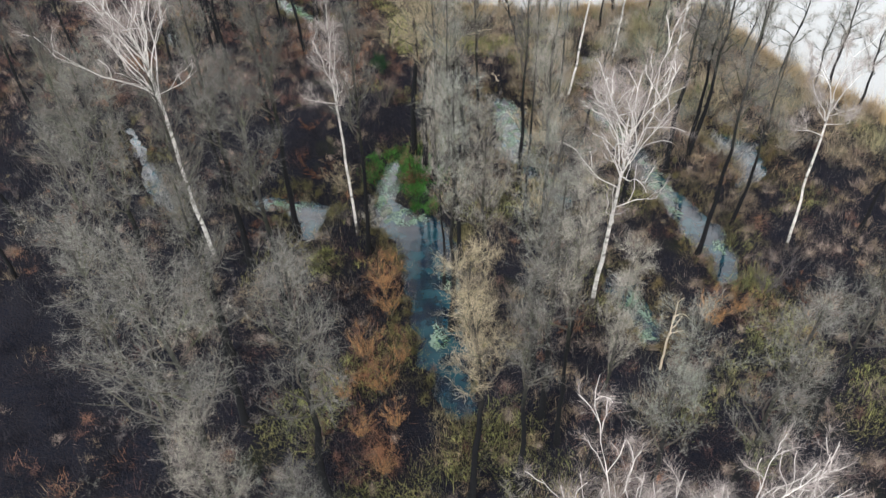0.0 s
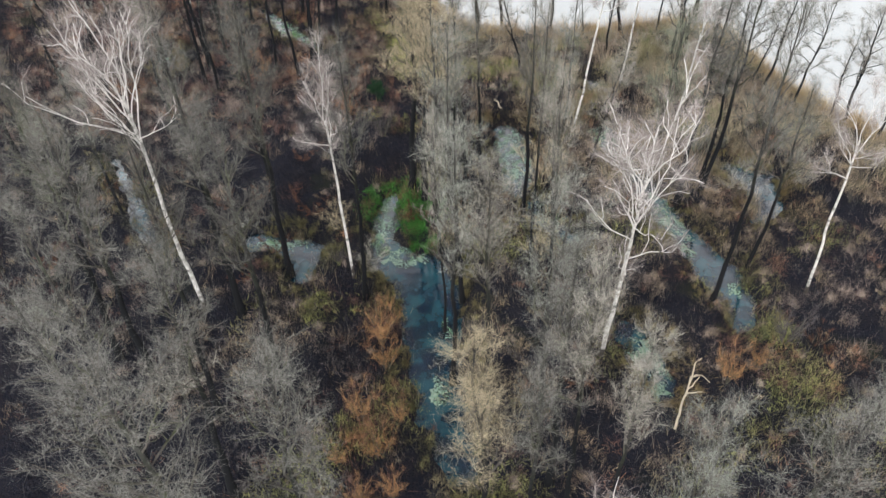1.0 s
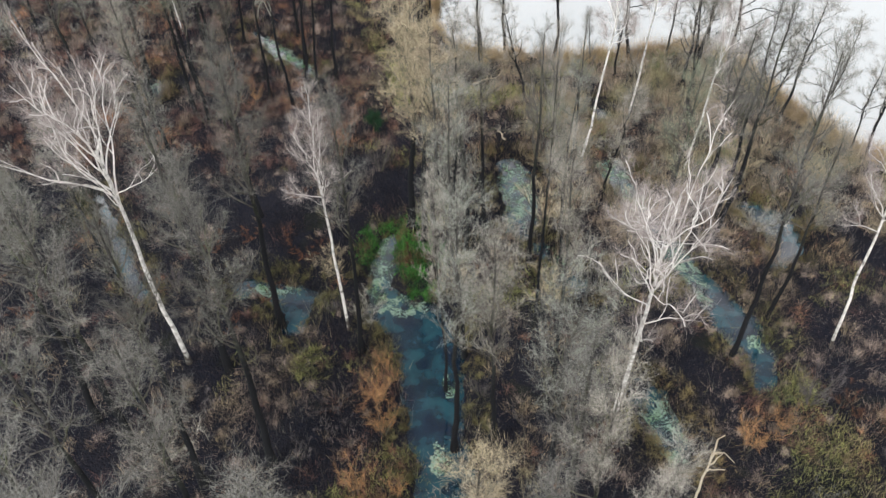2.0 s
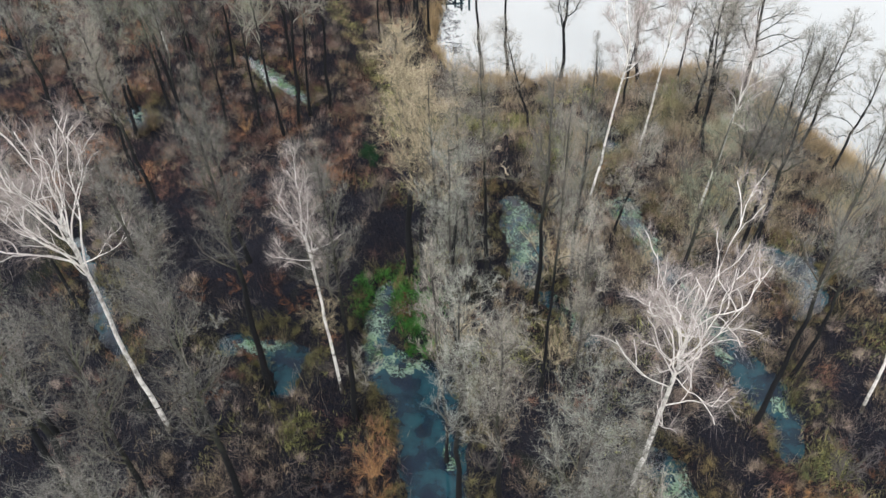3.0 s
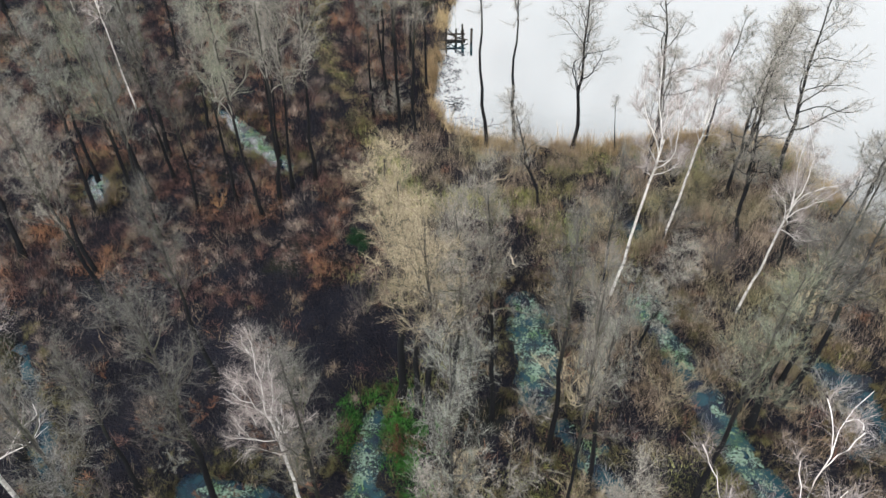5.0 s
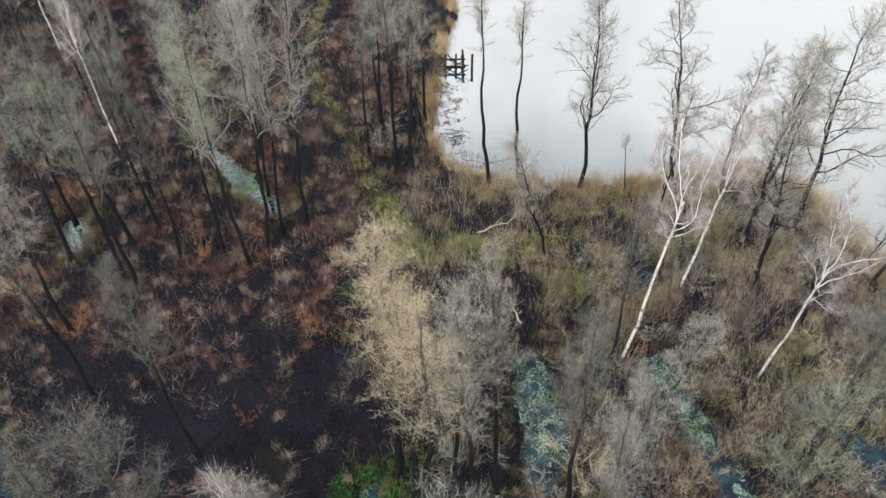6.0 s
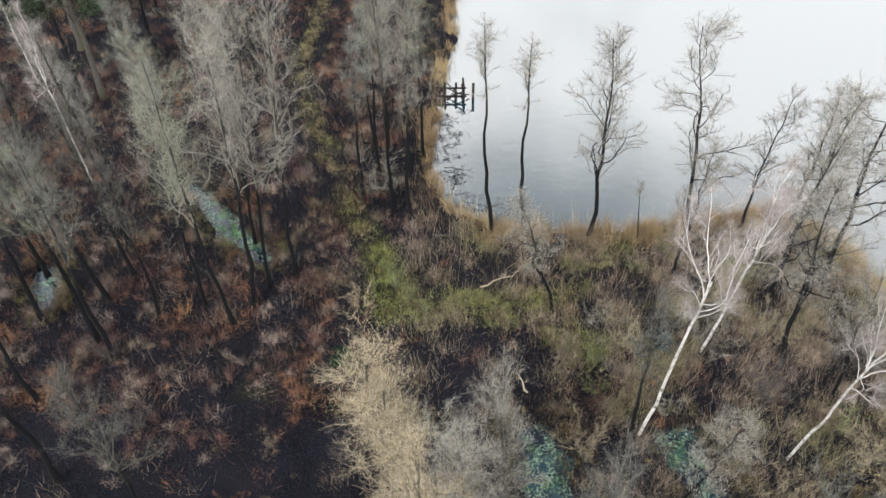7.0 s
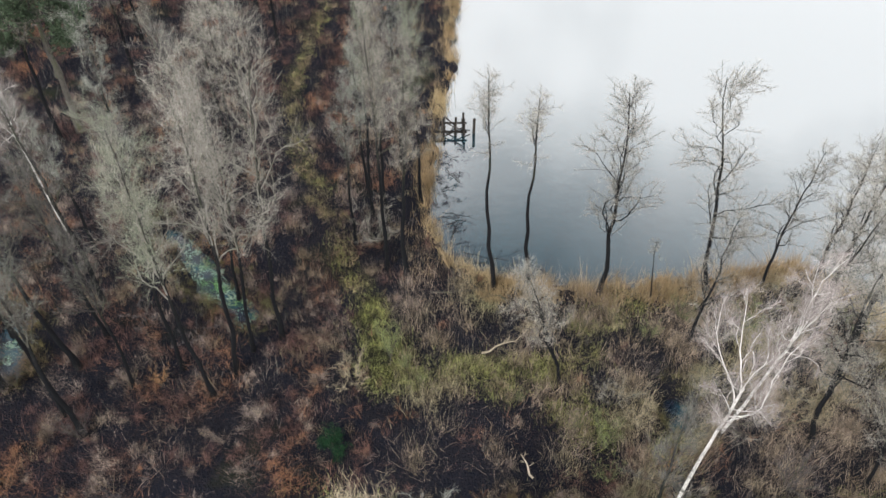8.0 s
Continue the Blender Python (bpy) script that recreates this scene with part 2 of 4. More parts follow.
LITTER = ground_material()
LAKE_WATER = water_material("lake_water", (0.015, 0.042, 0.055), (0.018, 0.046, 0.06), 2.9, 0.08)
POOL_WATER = water_material("pool_water", (0.004, 0.012, 0.026), (0.014, 0.054, 0.072), 1.9, 0.25)

# ---- mesh helpers ----
rng = np.random.default_rng(7)


def mesh_of(name, verts, faces, mat, smooth=False):
    me = bpy.data.meshes.new(name)
    me.from_pydata(verts.tolist() if isinstance(verts, np.ndarray) else verts, [], faces.tolist() if isinstance(faces, np.ndarray) else faces)
    me.materials.append(mat)
    if smooth:
        me.polygons.foreach_set("use_smooth", [True] * len(me.polygons))
    me.update()
    return me


def part(name, bm_or_mesh, mat, parent, label=""):
    """Links a mesh (or a bmesh) as one part under its thing."""
    me = bm_or_mesh
    if isinstance(me, bmesh.types.BMesh):
        me = bpy.data.meshes.new(name)
        bm_or_mesh.to_mesh(me)
        bm_or_mesh.free()
        me.materials.append(mat)
    ob = new(name, me)
    ob.parent = parent
    if label:
        ob["label"] = label
    return ob


def thing(name, m, label, category, group="", kind=""):
    ob = new(name)
    ob.matrix_world = m
    return tagged(ob, label, category, group, kind)


def unit(v):
    return v / np.maximum(np.linalg.norm(v, axis=-1, keepdims=True), 1e-9)


def tubes(pts, rad, n):
    """Tapered n-sided tubes along N lines of k points: verts and faces."""
    pts, rad = np.asarray(pts, float), np.asarray(rad, float)
    N, k, _ = pts.shape
    tan = unit(np.gradient(pts, axis=1))
    ref = np.where(np.abs(tan[..., 2:3]) < 0.8, np.array([0, 0, 1.0]), np.array([1.0, 0, 0]))
    u = unit(np.cross(tan, ref))
    v = np.cross(tan, u)
    a = np.arange(n) * 2 * np.pi / n
    ring = u[:, :, None] * np.cos(a)[:, None] + v[:, :, None] * np.sin(a)[:, None]
    verts = (pts[:, :, None] + ring * rad[:, :, None, None]).reshape(-1, 3)
    base = (np.arange(N)[:, None, None] * k + np.arange(k - 1)[None, :, None]) * n
    i, j = np.arange(n), (np.arange(n) + 1) % n
    faces = np.stack([base + i, base + j, base + n + j, base + n + i], -1).reshape(-1, 4)
    return verts, faces


def joined(pieces):
    verts, faces, at = [], [], 0
    for v, f in pieces:
        verts.append(v)
        faces += (f + at).tolist()
        at += len(v)
    return np.concatenate(verts), faces


def spikes(pts, rad):
    """Thin bent twigs, each a narrow strip that runs out to a point."""
    a, b, c = pts[:, 0], pts[:, pts.shape[1] // 2], pts[:, -1]
    if pts.shape[1] == 2:
        b = (a + c) / 2
    n = len(a)
    face = np.sin(np.arange(n * 3).reshape(n, 3) * 12.9898 + a * 7.1)
    u = unit(np.cross(unit(c - a), face)) * rad[:, :1] * 0.95
    verts = np.stack([a - u, a + u, b + u * 0.75, b - u * 0.75, c], 1).reshape(-1, 3)
    i = np.arange(n)[:, None] * 5
    return verts, np.concatenate([i + np.array([0, 1, 2]), i + np.array([0, 2, 3]), i + np.array([3, 2, 4])])


def twigs(pts, rad):
    """The finest twigs: two slivers each, one on the end of the other, with a bend between them."""
    a, b, c = pts[:, 0], pts[:, 1], pts[:, -1]
    n = len(a)
    face = np.sin(np.arange(n * 3).reshape(n, 3) * 12.9898 + a * 7.1)
    u = unit(np.cross(unit(c - a), face)) * rad[:, :1]
    past = b + (b - a) * 0.15
    verts = np.stack([a - u, a + u, past, b - u * 0.8, b + u * 0.8, c], 1).reshape(-1, 3)
    return verts, np.arange(n * 6).reshape(-1, 3)


def sprout(r, pts, rad, per, lo, hi, length, angle, up, k, bend=0.25, thick=0.55, tip=0.3, jitter=0.06):
    """Grows `per` shoots from each of N lines, between the shares lo and hi of their length.
    length: metres at the lower and the upper end; angle: degrees off the parent; up: pull upwards."""
    N, kk, _ = pts.shape
    s = lo + (hi - lo) * (np.arange(per)[None] + r.random((N, per))) / per
    x = s * (kk - 1)
    i = np.minimum(x.astype(int), kk - 2)
    w = (x - i)[..., None]
    rows = np.arange(N)[:, None]
    start = pts[rows, i] * (1 - w) + pts[rows, i + 1] * w
    base_r = rad[rows, i] * (1 - w[..., 0]) + rad[rows, i + 1] * w[..., 0]
    tan = unit(pts[rows, i + 1] - pts[rows, i])
    ref = np.where(np.abs(tan[..., 2:3]) < 0.8, np.array([0, 0, 1.0]), np.array([1.0, 0, 0]))
    u = unit(np.cross(tan, ref))
    v = np.cross(tan, u)
    az = np.arange(per)[None] * 2.399 + r.random((N, 1)) * 6.28 + r.normal(0, 0.4, (N, per))
    side = u * np.cos(az)[..., None] + v * np.sin(az)[..., None]
    ang = np.radians(angle + r.normal(0, 10, (N, per)))[..., None]
    way = unit(tan * np.cos(ang) + side * np.sin(ang) + np.array([0, 0, up]))
    share = (s - lo) / max(hi - lo, 1e-6)
    L = (length[0] * (1 - share) + length[1] * share) * r.uniform(0.7, 1.25, (N, per))
    line = [start]
    for j in range(1, k):
        way = unit(way + np.array([0, 0, bend / (k - 1)]) + r.normal(0, jitter * 3, way.shape))
        line.append(line[-1] + way * (L / (k - 1))[..., None])
    line = np.stack(line, 2).reshape(-1, k, 3)
    r0 = np.minimum(base_r * thick, L * 0.05).reshape(-1, 1)
    return line, r0 * np.linspace(1, tip, k)[None]


def stem(r, H, radius, k=12, lean=(0, 0), wobble=0.02, tip=0.12):
    """One trunk line from the ground (a little below it) to the height H."""
    z = np.linspace(-0.3, H, k)
    share = np.linspace(0, 1, k)
    drift = np.cumsum(r.normal(0, wobble * H / k * 2, (k, 2)), 0)
    drift -= np.outer(share, drift[-1])
    xy = drift + np.outer(share ** 1.2, lean)
    xy -= xy[0]
    rad = radius * (1 - (1 - tip) * share ** 0.9)
    rad[0] *= 1.5
    return np.concatenate([xy, z[:, None]], 1)[None], rad[None]


# ---- ground, lake and pools ----
LAKE = [(1.4, 140), (1.6, 117), (2.0, 112), (1.5, 106), (1.7, 101), (0.6, 94.5), (0.2, 89.8), (-0.5, 84.4), (-0.4, 80.2), (0.9, 76.8), (3.5, 75.3), (7.9, 74.4),
        (13.9, 74.6), (20.9, 75.8), (24.0, 76.4), (27.2, 73.5), (29.0, 68.5), (31.2, 62.8), (34.0, 58.8), (37.1, 55.3), (46, 47), (70, 36), (320, 20), (360, 330), (1, 330)]
# each pool: lines of (x, y, half width)
POOLS = [
    [(-3.6, 49.2, 0.5), (-4.1, 47.0, 0.6), (-4.3, 44.6, 0.7), (-3.6, 42.8, 1.2), (-1.3, 41.0, 1.9), (-0.7, 38, 1.8), (-0.5, 35.5, 1.5), (-0.4, 33, 1.4), (0.2, 30, 1.3), (1.2, 26.5, 0.8)],
    [(-13.4, 44.8, 0.7), (-11.5, 44.3, 0.8), (-9.3, 43.6, 0.9), (-9.6, 41.2, 0.4)],
    [(-26.2, 54.5, 0.1), (-24.2, 51.0, 0.25), (-21.5, 46.5, 0.4), (-20.0, 43.8, 0.3)],
    [(5.2, 58.0, 0.7), (5.6, 56.0, 1.1), (5.9, 53.0, 1.1), (5.3, 50.0, 0.7)],
    [(7.0, 48.2, 0.5), (8.0, 46.6, 0.7), (8.8, 44.4, 0.5)],
    [(12.8, 57.6, 0.8), (14.0, 54.5, 0.7), (15.2, 50.5, 0.9), (16.0, 47.0, 0.8), (17.2, 44.0, 0.9), (18.6, 41.2, 1.0), (19.3, 38.6, 0.9), (19.0, 36.8, 0.6)],
    [(22.4, 52.2, 0.8), (24.0, 51.0, 1.15), (23.8, 48.2, 0.85), (22.9, 46.6, 0.5)],
    [(11.9, 36.0, 0.7), (12.5, 33.6, 0.9), (12.8, 31.3, 0.6)],
    [(-18.6, 79.6, 0.35), (-16.3, 77.0, 0.6), (-14.2, 74.2, 0.8), (-11.8, 71.8, 0.55)],
    [(-26.6, 70.6, 0.8), (-25.6, 68.0, 0.6)],
    [(13.5, 65.0, 0.6), (13.8, 63.9, 0.5)],
    [(13.6, 58.0, 0.5), (13.8, 55.2, 0.6)],
]
TRACK = [(-10.8, 112), (-11.6, 104), (-12.2, 98), (-12.2, 93), (-11.2, 89.2), (-9.1, 84.5), (-7.4, 80.2), (-6.3, 76.4), (-4.9, 72.9), (-3.4, 69.6), (-0.5, 67.0), (4, 66), (9, 68.5)]


def capsule(x, y, line):
    """Distance to a line of (x, y) or (x, y, half width), less the width."""
    best = np.full(np.shape(x), 1e9)
    for p, q in zip(line[:-1], line[1:]):
        dx, dy = q[0] - p[0], q[1] - p[1]
        s = np.clip(((x - p[0]) * dx + (y - p[1]) * dy) / (dx * dx + dy * dy), 0, 1)
        w = p[2] + (q[2] - p[2]) * s if len(p) > 2 else 0
        best = np.minimum(best, np.hypot(x - p[0] - s * dx, y - p[1] - s * dy) - w)
    return best


def lake_side(x, y):
    """Signed distance to the lake's shore, negative on the water."""
    x, y = np.asarray(x, float), np.asarray(y, float)
    best, inside = np.full(x.shape, 1e9), np.zeros(x.shape, bool)
    for p, q in zip(LAKE, LAKE[1:] + LAKE[:1]):
        dx, dy = q[0] - p[0], q[1] - p[1]
        s = np.clip(((x - p[0]) * dx + (y - p[1]) * dy) / (dx * dx + dy * dy), 0, 1)
        best = np.minimum(best, np.hypot(x - p[0] - s * dx, y - p[1] - s * dy))
        if q[1] != p[1]:
            inside ^= ((p[1] > y) != (q[1] > y)) & (x < dx * (y - p[1]) / dy + p[0])
    return np.where(inside, -best, best)


def spots(places):
    def share(x, y):
        out = np.zeros(np.shape(x))
        for a, b, rx, ry in places:
            out = np.maximum(out, np.clip(1.5 - 1.5 * (((x - a) / rx) ** 2 + ((y - b) / ry) ** 2), 0, 1))
        return out
    return share


def waves(x, y, scale, seed):
    """Smooth made-up unevenness between about -1 and 1."""
    r = np.random.default_rng(seed)
    out = 0
    for i in range(7):
        a, f, ph = r.random() * 6.28, r.uniform(0.5, 1.8) / scale, r.random() * 6.28
        out = out + np.sin((x * math.cos(a) + y * math.sin(a)) * f * 6.28 + ph)
    return out / 3.2


# wet hollows of bare dark mud, where little grows
HOLLOWS = spots([(-4.2, 54.6, 2.8, 2.8), (-14.5, 53.0, 4.0, 3.0), (-13.0, 60.0, 2.6, 2.0), (-20.5, 57.2, 3.0, 2.6), (-7.0, 57.0, 2.4, 2.2), (-15.0, 63.6, 1.6, 1.0), (15.0, 36.8, 2.2, 2.2), (16.6, 32.0, 2.2, 1.5),
                 (-25.5, 32.5, 5.0, 5.0), (-21.4, 27.0, 4.5, 3.5), (10.8, 69.8, 1.7, 1.1), (11.8, 68.2, 1.7, 1.2), (0.9, 70.9, 1.8, 0.7), (3.0, 70.2, 2.0, 0.9), (5.7, 63.2, 1.3, 1.0), (9.3, 66.6, 1.5, 1.2), (-0.7, 63.2, 3.0, 1.4), (-4.0, 62.0, 2.4, 1.4), (1.8, 60.6, 3.2, 1.4), (4.6, 61.6, 1.8, 1.0), (2.4, 63.8, 2.4, 1.1), (0.8, 65.6, 1.2, 0.5), (2.5, 38.7, 1.6, 1.6), (-29.0, 53.8, 3.0, 3.0), (9.0, 56.0, 1.6, 1.4), (5.6, 61.8, 1.6, 1.2), (14.8, 59.8, 1.8, 1.3), (20.6, 61.0, 2.0, 1.3), (11.8, 53.2, 1.4, 1.2), (21.5, 54.6, 1.8, 1.6), (19.8, 66.5, 1.5, 1.0), (13.0, 66.2, 1.4, 1.0), (24.0, 57.5, 1.6, 1.2)])


def growth(x, y):
    """Share of the undergrowth that the hollows leave standing."""
    return 1 - 0.9 * np.clip(HOLLOWS(x, y) * (1 + 0.5 * waves(x, y, 2.6, 61)), 0, 1)


def shore(x, y):
    """Distance to the nearest open water, with a ragged edge."""
    d = lake_side(x, y)
    for line in POOLS:
        d = np.minimum(d, capsule(x, y, line))
    return d + 0.22 * waves(x, y, 2.2, 3) + 0.12 * waves(x, y, 0.9, 4)


def height(x, y):
    d = shore(x, y)
    bank = np.clip((d + 0.35) / 1.1, 0, 1)
    land = 0.42 + 0.16 * waves(x, y, 3.2, 14) + 0.12 * waves(x, y, 9, 5) + 0.06 * waves(x, y, 2.5, 6)
    return -0.5 + bank * bank * (3 - 2 * bank) * (0.5 + land)


def spaced(lo, hi, step, far):
    inner = np.arange(lo, hi + step / 2, step)
    out, d, x = [], step, hi
    while x < far:
        d *= 1.5
        x += d
        out.append(x)
    low, d, x = [], step, lo
    while x > -far:
        d *= 1.5
        x -= d
        low.append(x)
    return np.array(low[::-1] + inner.tolist() + out)


def build_ground():
    gx, gy = spaced(-54, 54, 0.55, 2500), spaced(8, 122, 0.55, 2500)
    X, Y = np.meshgrid(gx, gy)
    Z = height(X, Y)
    far = np.maximum(np.abs(X) - 400, np.abs(Y - 70) - 400)
    Z = np.where(far > 0, 0.5, Z)
    nx, ny = len(gx), len(gy)
    i = (np.arange(ny - 1)[:, None] * nx + np.arange(nx - 1)).ravel()
    faces = np.stack([i, i + 1, i + nx + 1, i + nx], 1)
    me = mesh_of("ground", np.stack([X.ravel(), Y.ravel(), Z.ravel()], 1), faces, LITTER, True)
    tagged(new("ground", me), "dark wet forest floor of leaf litter and mud", "ground", kind="structure")
    rim = []
    for p, q, n in zip(LAKE[-1:] + LAKE[:-1], LAKE, LAKE[1:] + LAKE[:1]):
        a, b = (Vector(q) - Vector(p)).normalized(), (Vector(n) - Vector(q)).normalized()
        side = Vector((-(a.y + b.y), a.x + b.x)).normalized()
        rim.append((q[0] - side.x * 1.3, q[1] - side.y * 1.3, 0.0))
    me = mesh_of("water", rim, [list(range(len(rim)))], LAKE_WATER)
    tagged(new("water", me), "still pale grey lake mirroring an overcast sky", "lake", kind="structure")
    low = [(-90, -10), (40, -10), (40, 73.2), (-4, 73.2), (-90, 73.2), (-4, 110), (-90, 110)]
    me = mesh_of("water", [(x, y, -0.006) for x, y in low], [[0, 1, 2, 3, 4], [4, 3, 5, 6]], POOL_WATER)
    tagged(new("water", me), "dark blue pools and ditches between the trees", "pool", kind="structure")


build_ground()


# ---- trees ----
def build_tree(name, r, H, style, twig=None):
    """A bare dark-barked tree at the origin: trunk, limbs, branchwork and a crown of upswept twigs."""
    ob = new(name)
    if style == "alder":
        tp, tr = stem(r, H, 0.0108 * H, wobble=0.03)
        lp, lr = sprout(r, tp, tr, 22, 0.50, 0.985, (0.185 * H, 0.055 * H), 44, 0.25, 7, bend=0.75, jitter=0.085)
        bp, br = sprout(r, lp, lr, 8, 0.22, 1.0, (0.078 * H, 0.04 * H), 38, 0.28, 4, bend=0.4, jitter=0.12)
        wp, wr = sprout(r, bp, br, 26 if twig in (TWIG_TAN, TWIG_PINK) else 21, 0.12, 1.0, (0.038 * H, 0.020 * H), 36, 0.28, 3, thick=0.9, jitter=0.2)
        limb = GREY_BARK
    elif style == "spreading":
        tp, tr = stem(r, H, 0.0088 * H, wobble=0.035)
        lp, lr = sprout(r, tp, tr, 20, 0.42, 0.97, (0.25 * H, 0.10 * H), 40, 0.30, 9, bend=0.45, jitter=0.095)
        bp, br = sprout(r, lp, lr, 9, 0.25, 1.0, (0.095 * H, 0.06 * H), 42, 0.22, 5, bend=0.3, jitter=0.14)
        wp, wr = sprout(r, bp, br, 24, 0.12, 1.0, (0.045 * H, 0.026 * H), 40, 0.2, 3, thick=0.9, jitter=0.22)
        limb = PALE_BARK
    elif style == "shore":
        tp, tr = stem(r, H, 0.0092 * H, wobble=0.04)
        lp, lr = sprout(r, tp, tr, 17, 0.30, 0.97, (0.26 * H, 0.07 * H), 42, 0.2, 7, bend=0.4, jitter=0.085)
        bp, br = sprout(r, lp, lr, 9, 0.22, 1.0, (0.10 * H, 0.06 * H), 42, 0.2, 4, jitter=0.12)
        wp, wr = sprout(r, bp, br, 28, 0.15, 1.0, (0.045 * H, 0.028 * H), 44, 0.1, 3, thick=0.7, jitter=0.2)
        limb = ALDER_BARK
    else:
        tp, tr = stem(r, H, 0.010 * H, wobble=0.03)
        lp, lr = sprout(r, tp, tr, 11, 0.70, 0.98, (0.10 * H, 0.05 * H), 30, 0.35, 6, bend=0.45, jitter=0.09)
        bp, br = sprout(r, lp, lr, 5, 0.3, 1.0, (0.06 * H, 0.04 * H), 42, 0.1, 4, jitter=0.1)
        wp, wr = sprout(r, bp, br, 24, 0.2, 1.0, (0.035 * H, 0.025 * H), 46, 0.1, 3, thick=0.7, jitter=0.2)
        limb = ALDER_BARK
    wr = np.clip(wr, *((0.0045, 0.0068) if style in ("alder", "spreading") else (0.0065, 0.0085)))
    main = range(0, len(lp), 2)
    rest = [i for i in range(len(lp)) if i not in main]
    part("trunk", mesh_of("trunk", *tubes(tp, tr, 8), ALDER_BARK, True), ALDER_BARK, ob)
    for i in main:
        part("limb", mesh_of("limb", *tubes(lp[i:i + 1], lr[i:i + 1], 5), limb, True), limb, ob)
    fine = spikes(bp, np.clip(br, 0.008, 0.014)) if style == "alder" else tubes(bp, np.clip(br, 0.007, 0.014), 3)
    part("branchwork", mesh_of("branchwork", *joined([tubes(lp[rest], lr[rest], 4), fine]), limb, True), limb, ob)
    part("crown", mesh_of("crown", *twigs(wp, wr), twig, True), twig, ob)
    return ob


def build_birch(name, r, H, fork, leaders, open_angle, side, reach, twig, radius=0.0078, tall=1.0, thick=0.62, low=0.58, stout=1.0, rise=0.84, tip=0.55, fine=46):
    """A white birch: a clean trunk that forks high up into curved leaders, with a few long side limbs below the fork.
    fork: share of the height; leaders and side: how many; open_angle: degrees of the fan; reach: length of the side limbs; tall and thick: of the leaders; low: share of the trunk that stays bare; stout: of the branches;
    rise: share of the trunk where the leaders begin; tip: what is left of its thickness at the fork; fine: twigs on each branch.
    Every limb carries its own spray of fine twigs."""
    ob = new(name)
    tp, tr = stem(r, H * fork, radius * H, k=14, wobble=0.022, tip=tip)
    part("trunk", mesh_of("trunk", *tubes(tp, tr, 8), BIRCH_BARK, True), BIRCH_BARK, ob)
    sets = [(leaders, rise, 1.0, ((1 - fork) * H * 1.12 * tall, (1 - fork) * H * tall), open_angle, 0.40, 0.60, thick, 5),
            (side, low, 0.93, (reach * H, reach * 0.8 * H), 66, 0.12, 0.35, 0.36, 3)]
    for count, lo, hi, length, angle, up, bend, thick, per in sets:
        lp, lr = sprout(r, tp, tr, count, lo, hi, length, angle, up, 10, bend=bend, thick=thick, tip=0.20, jitter=0.055)
        for i in range(count):
            own, wide = lp[i:i + 1], lr[i:i + 1]
            bp, br = sprout(r, own, wide, per, 0.22, 0.97, (0.115 * H, 0.05 * H), 30, 0.32, 6, bend=0.35, thick=0.62, tip=0.25, jitter=0.075)
            cp, cr = sprout(r, bp, br, 2, 0.3, 1.0, (0.05 * H, 0.035 * H), 32, 0.25, 4, bend=0.3, thick=0.7, tip=0.3, jitter=0.1)
            wp, wr = sprout(r, np.concatenate([bp[:, 1::2][:, :3], cp[:, :3]]), np.concatenate([br[:, 1::2][:, :3], cr[:, :3]]), fine, 0.05, 1.0, (0.052 * H, 0.036 * H), 46, 0.2, 3, thick=0.5, jitter=0.2)
            pieces = [tubes(own, wide, 6), tubes(bp, np.maximum(br * stout, 0.012 * stout), 4)]
            limb = part("limb", mesh_of("limb", *joined(pieces), BIRCH_LIMB, True), BIRCH_LIMB, ob)
            part("spray", mesh_of("spray", *joined([tubes(cp, np.clip(cr * 0.6, 0.006, 0.012), 3), twigs(wp, np.clip(wr, 0.005, 0.0075))]), twig, True), twig, limb, "fine pinkish twigs")
    return ob


def place(x, y, spin=0.0, size=1.0, lean=(0.0, 0.0), wide=1.0):
    """Upright pose on the ground; lean: metres of drift per metre of height."""
    z = float(height(np.array([x]), np.array([y]))[0])
    m = Matrix.Translation((x, y, max(z, 0.0)))
    tilt = Vector((0, 0, 1)).rotation_difference(Vector((lean[0], lean[1], 1))).to_matrix().to_4x4()
    return m @ tilt @ Matrix.Rotation(spin, 4, "Z") @ Matrix.Diagonal((size * wide, size * wide, size, 1))


ALDER_TWIGS = (TWIG_GREY, TWIG_GREY, TWIG_MOSS, TWIG_PINK, TWIG_PINK, TWIG_TAN, TWIG_DULL, TWIG_DULL)
ALDERS = [build_tree("alder_tree", np.random.default_rng(100 + i), 18.0, "alder", t) for i, t in enumerate(ALDER_TWIGS)]
SHORES = [build_tree("shore_alder", np.random.default_rng(200 + i), 14.0, "shore", TWIG_PINK) for i in range(3)]
SPREADING = [build_tree("spreading_alder", np.random.default_rng(240 + i), 20.0, "spreading", t) for i, t in enumerate((TWIG_PINK, TWIG_MOSS, TWIG_PINK))]
SHORES.append(build_tree("shore_alder", np.random.default_rng(206), 14.0, "shore_slim", TWIG_PINK))
SLIM = [build_birch("birch_tree", np.random.default_rng(300 + i), 17.0, 0.72, 4, 25, 4, 0.10, TWIG_BIRCH, 0.0062, 1.0, 0.55, 0.78, 0.72) for i in range(3)]
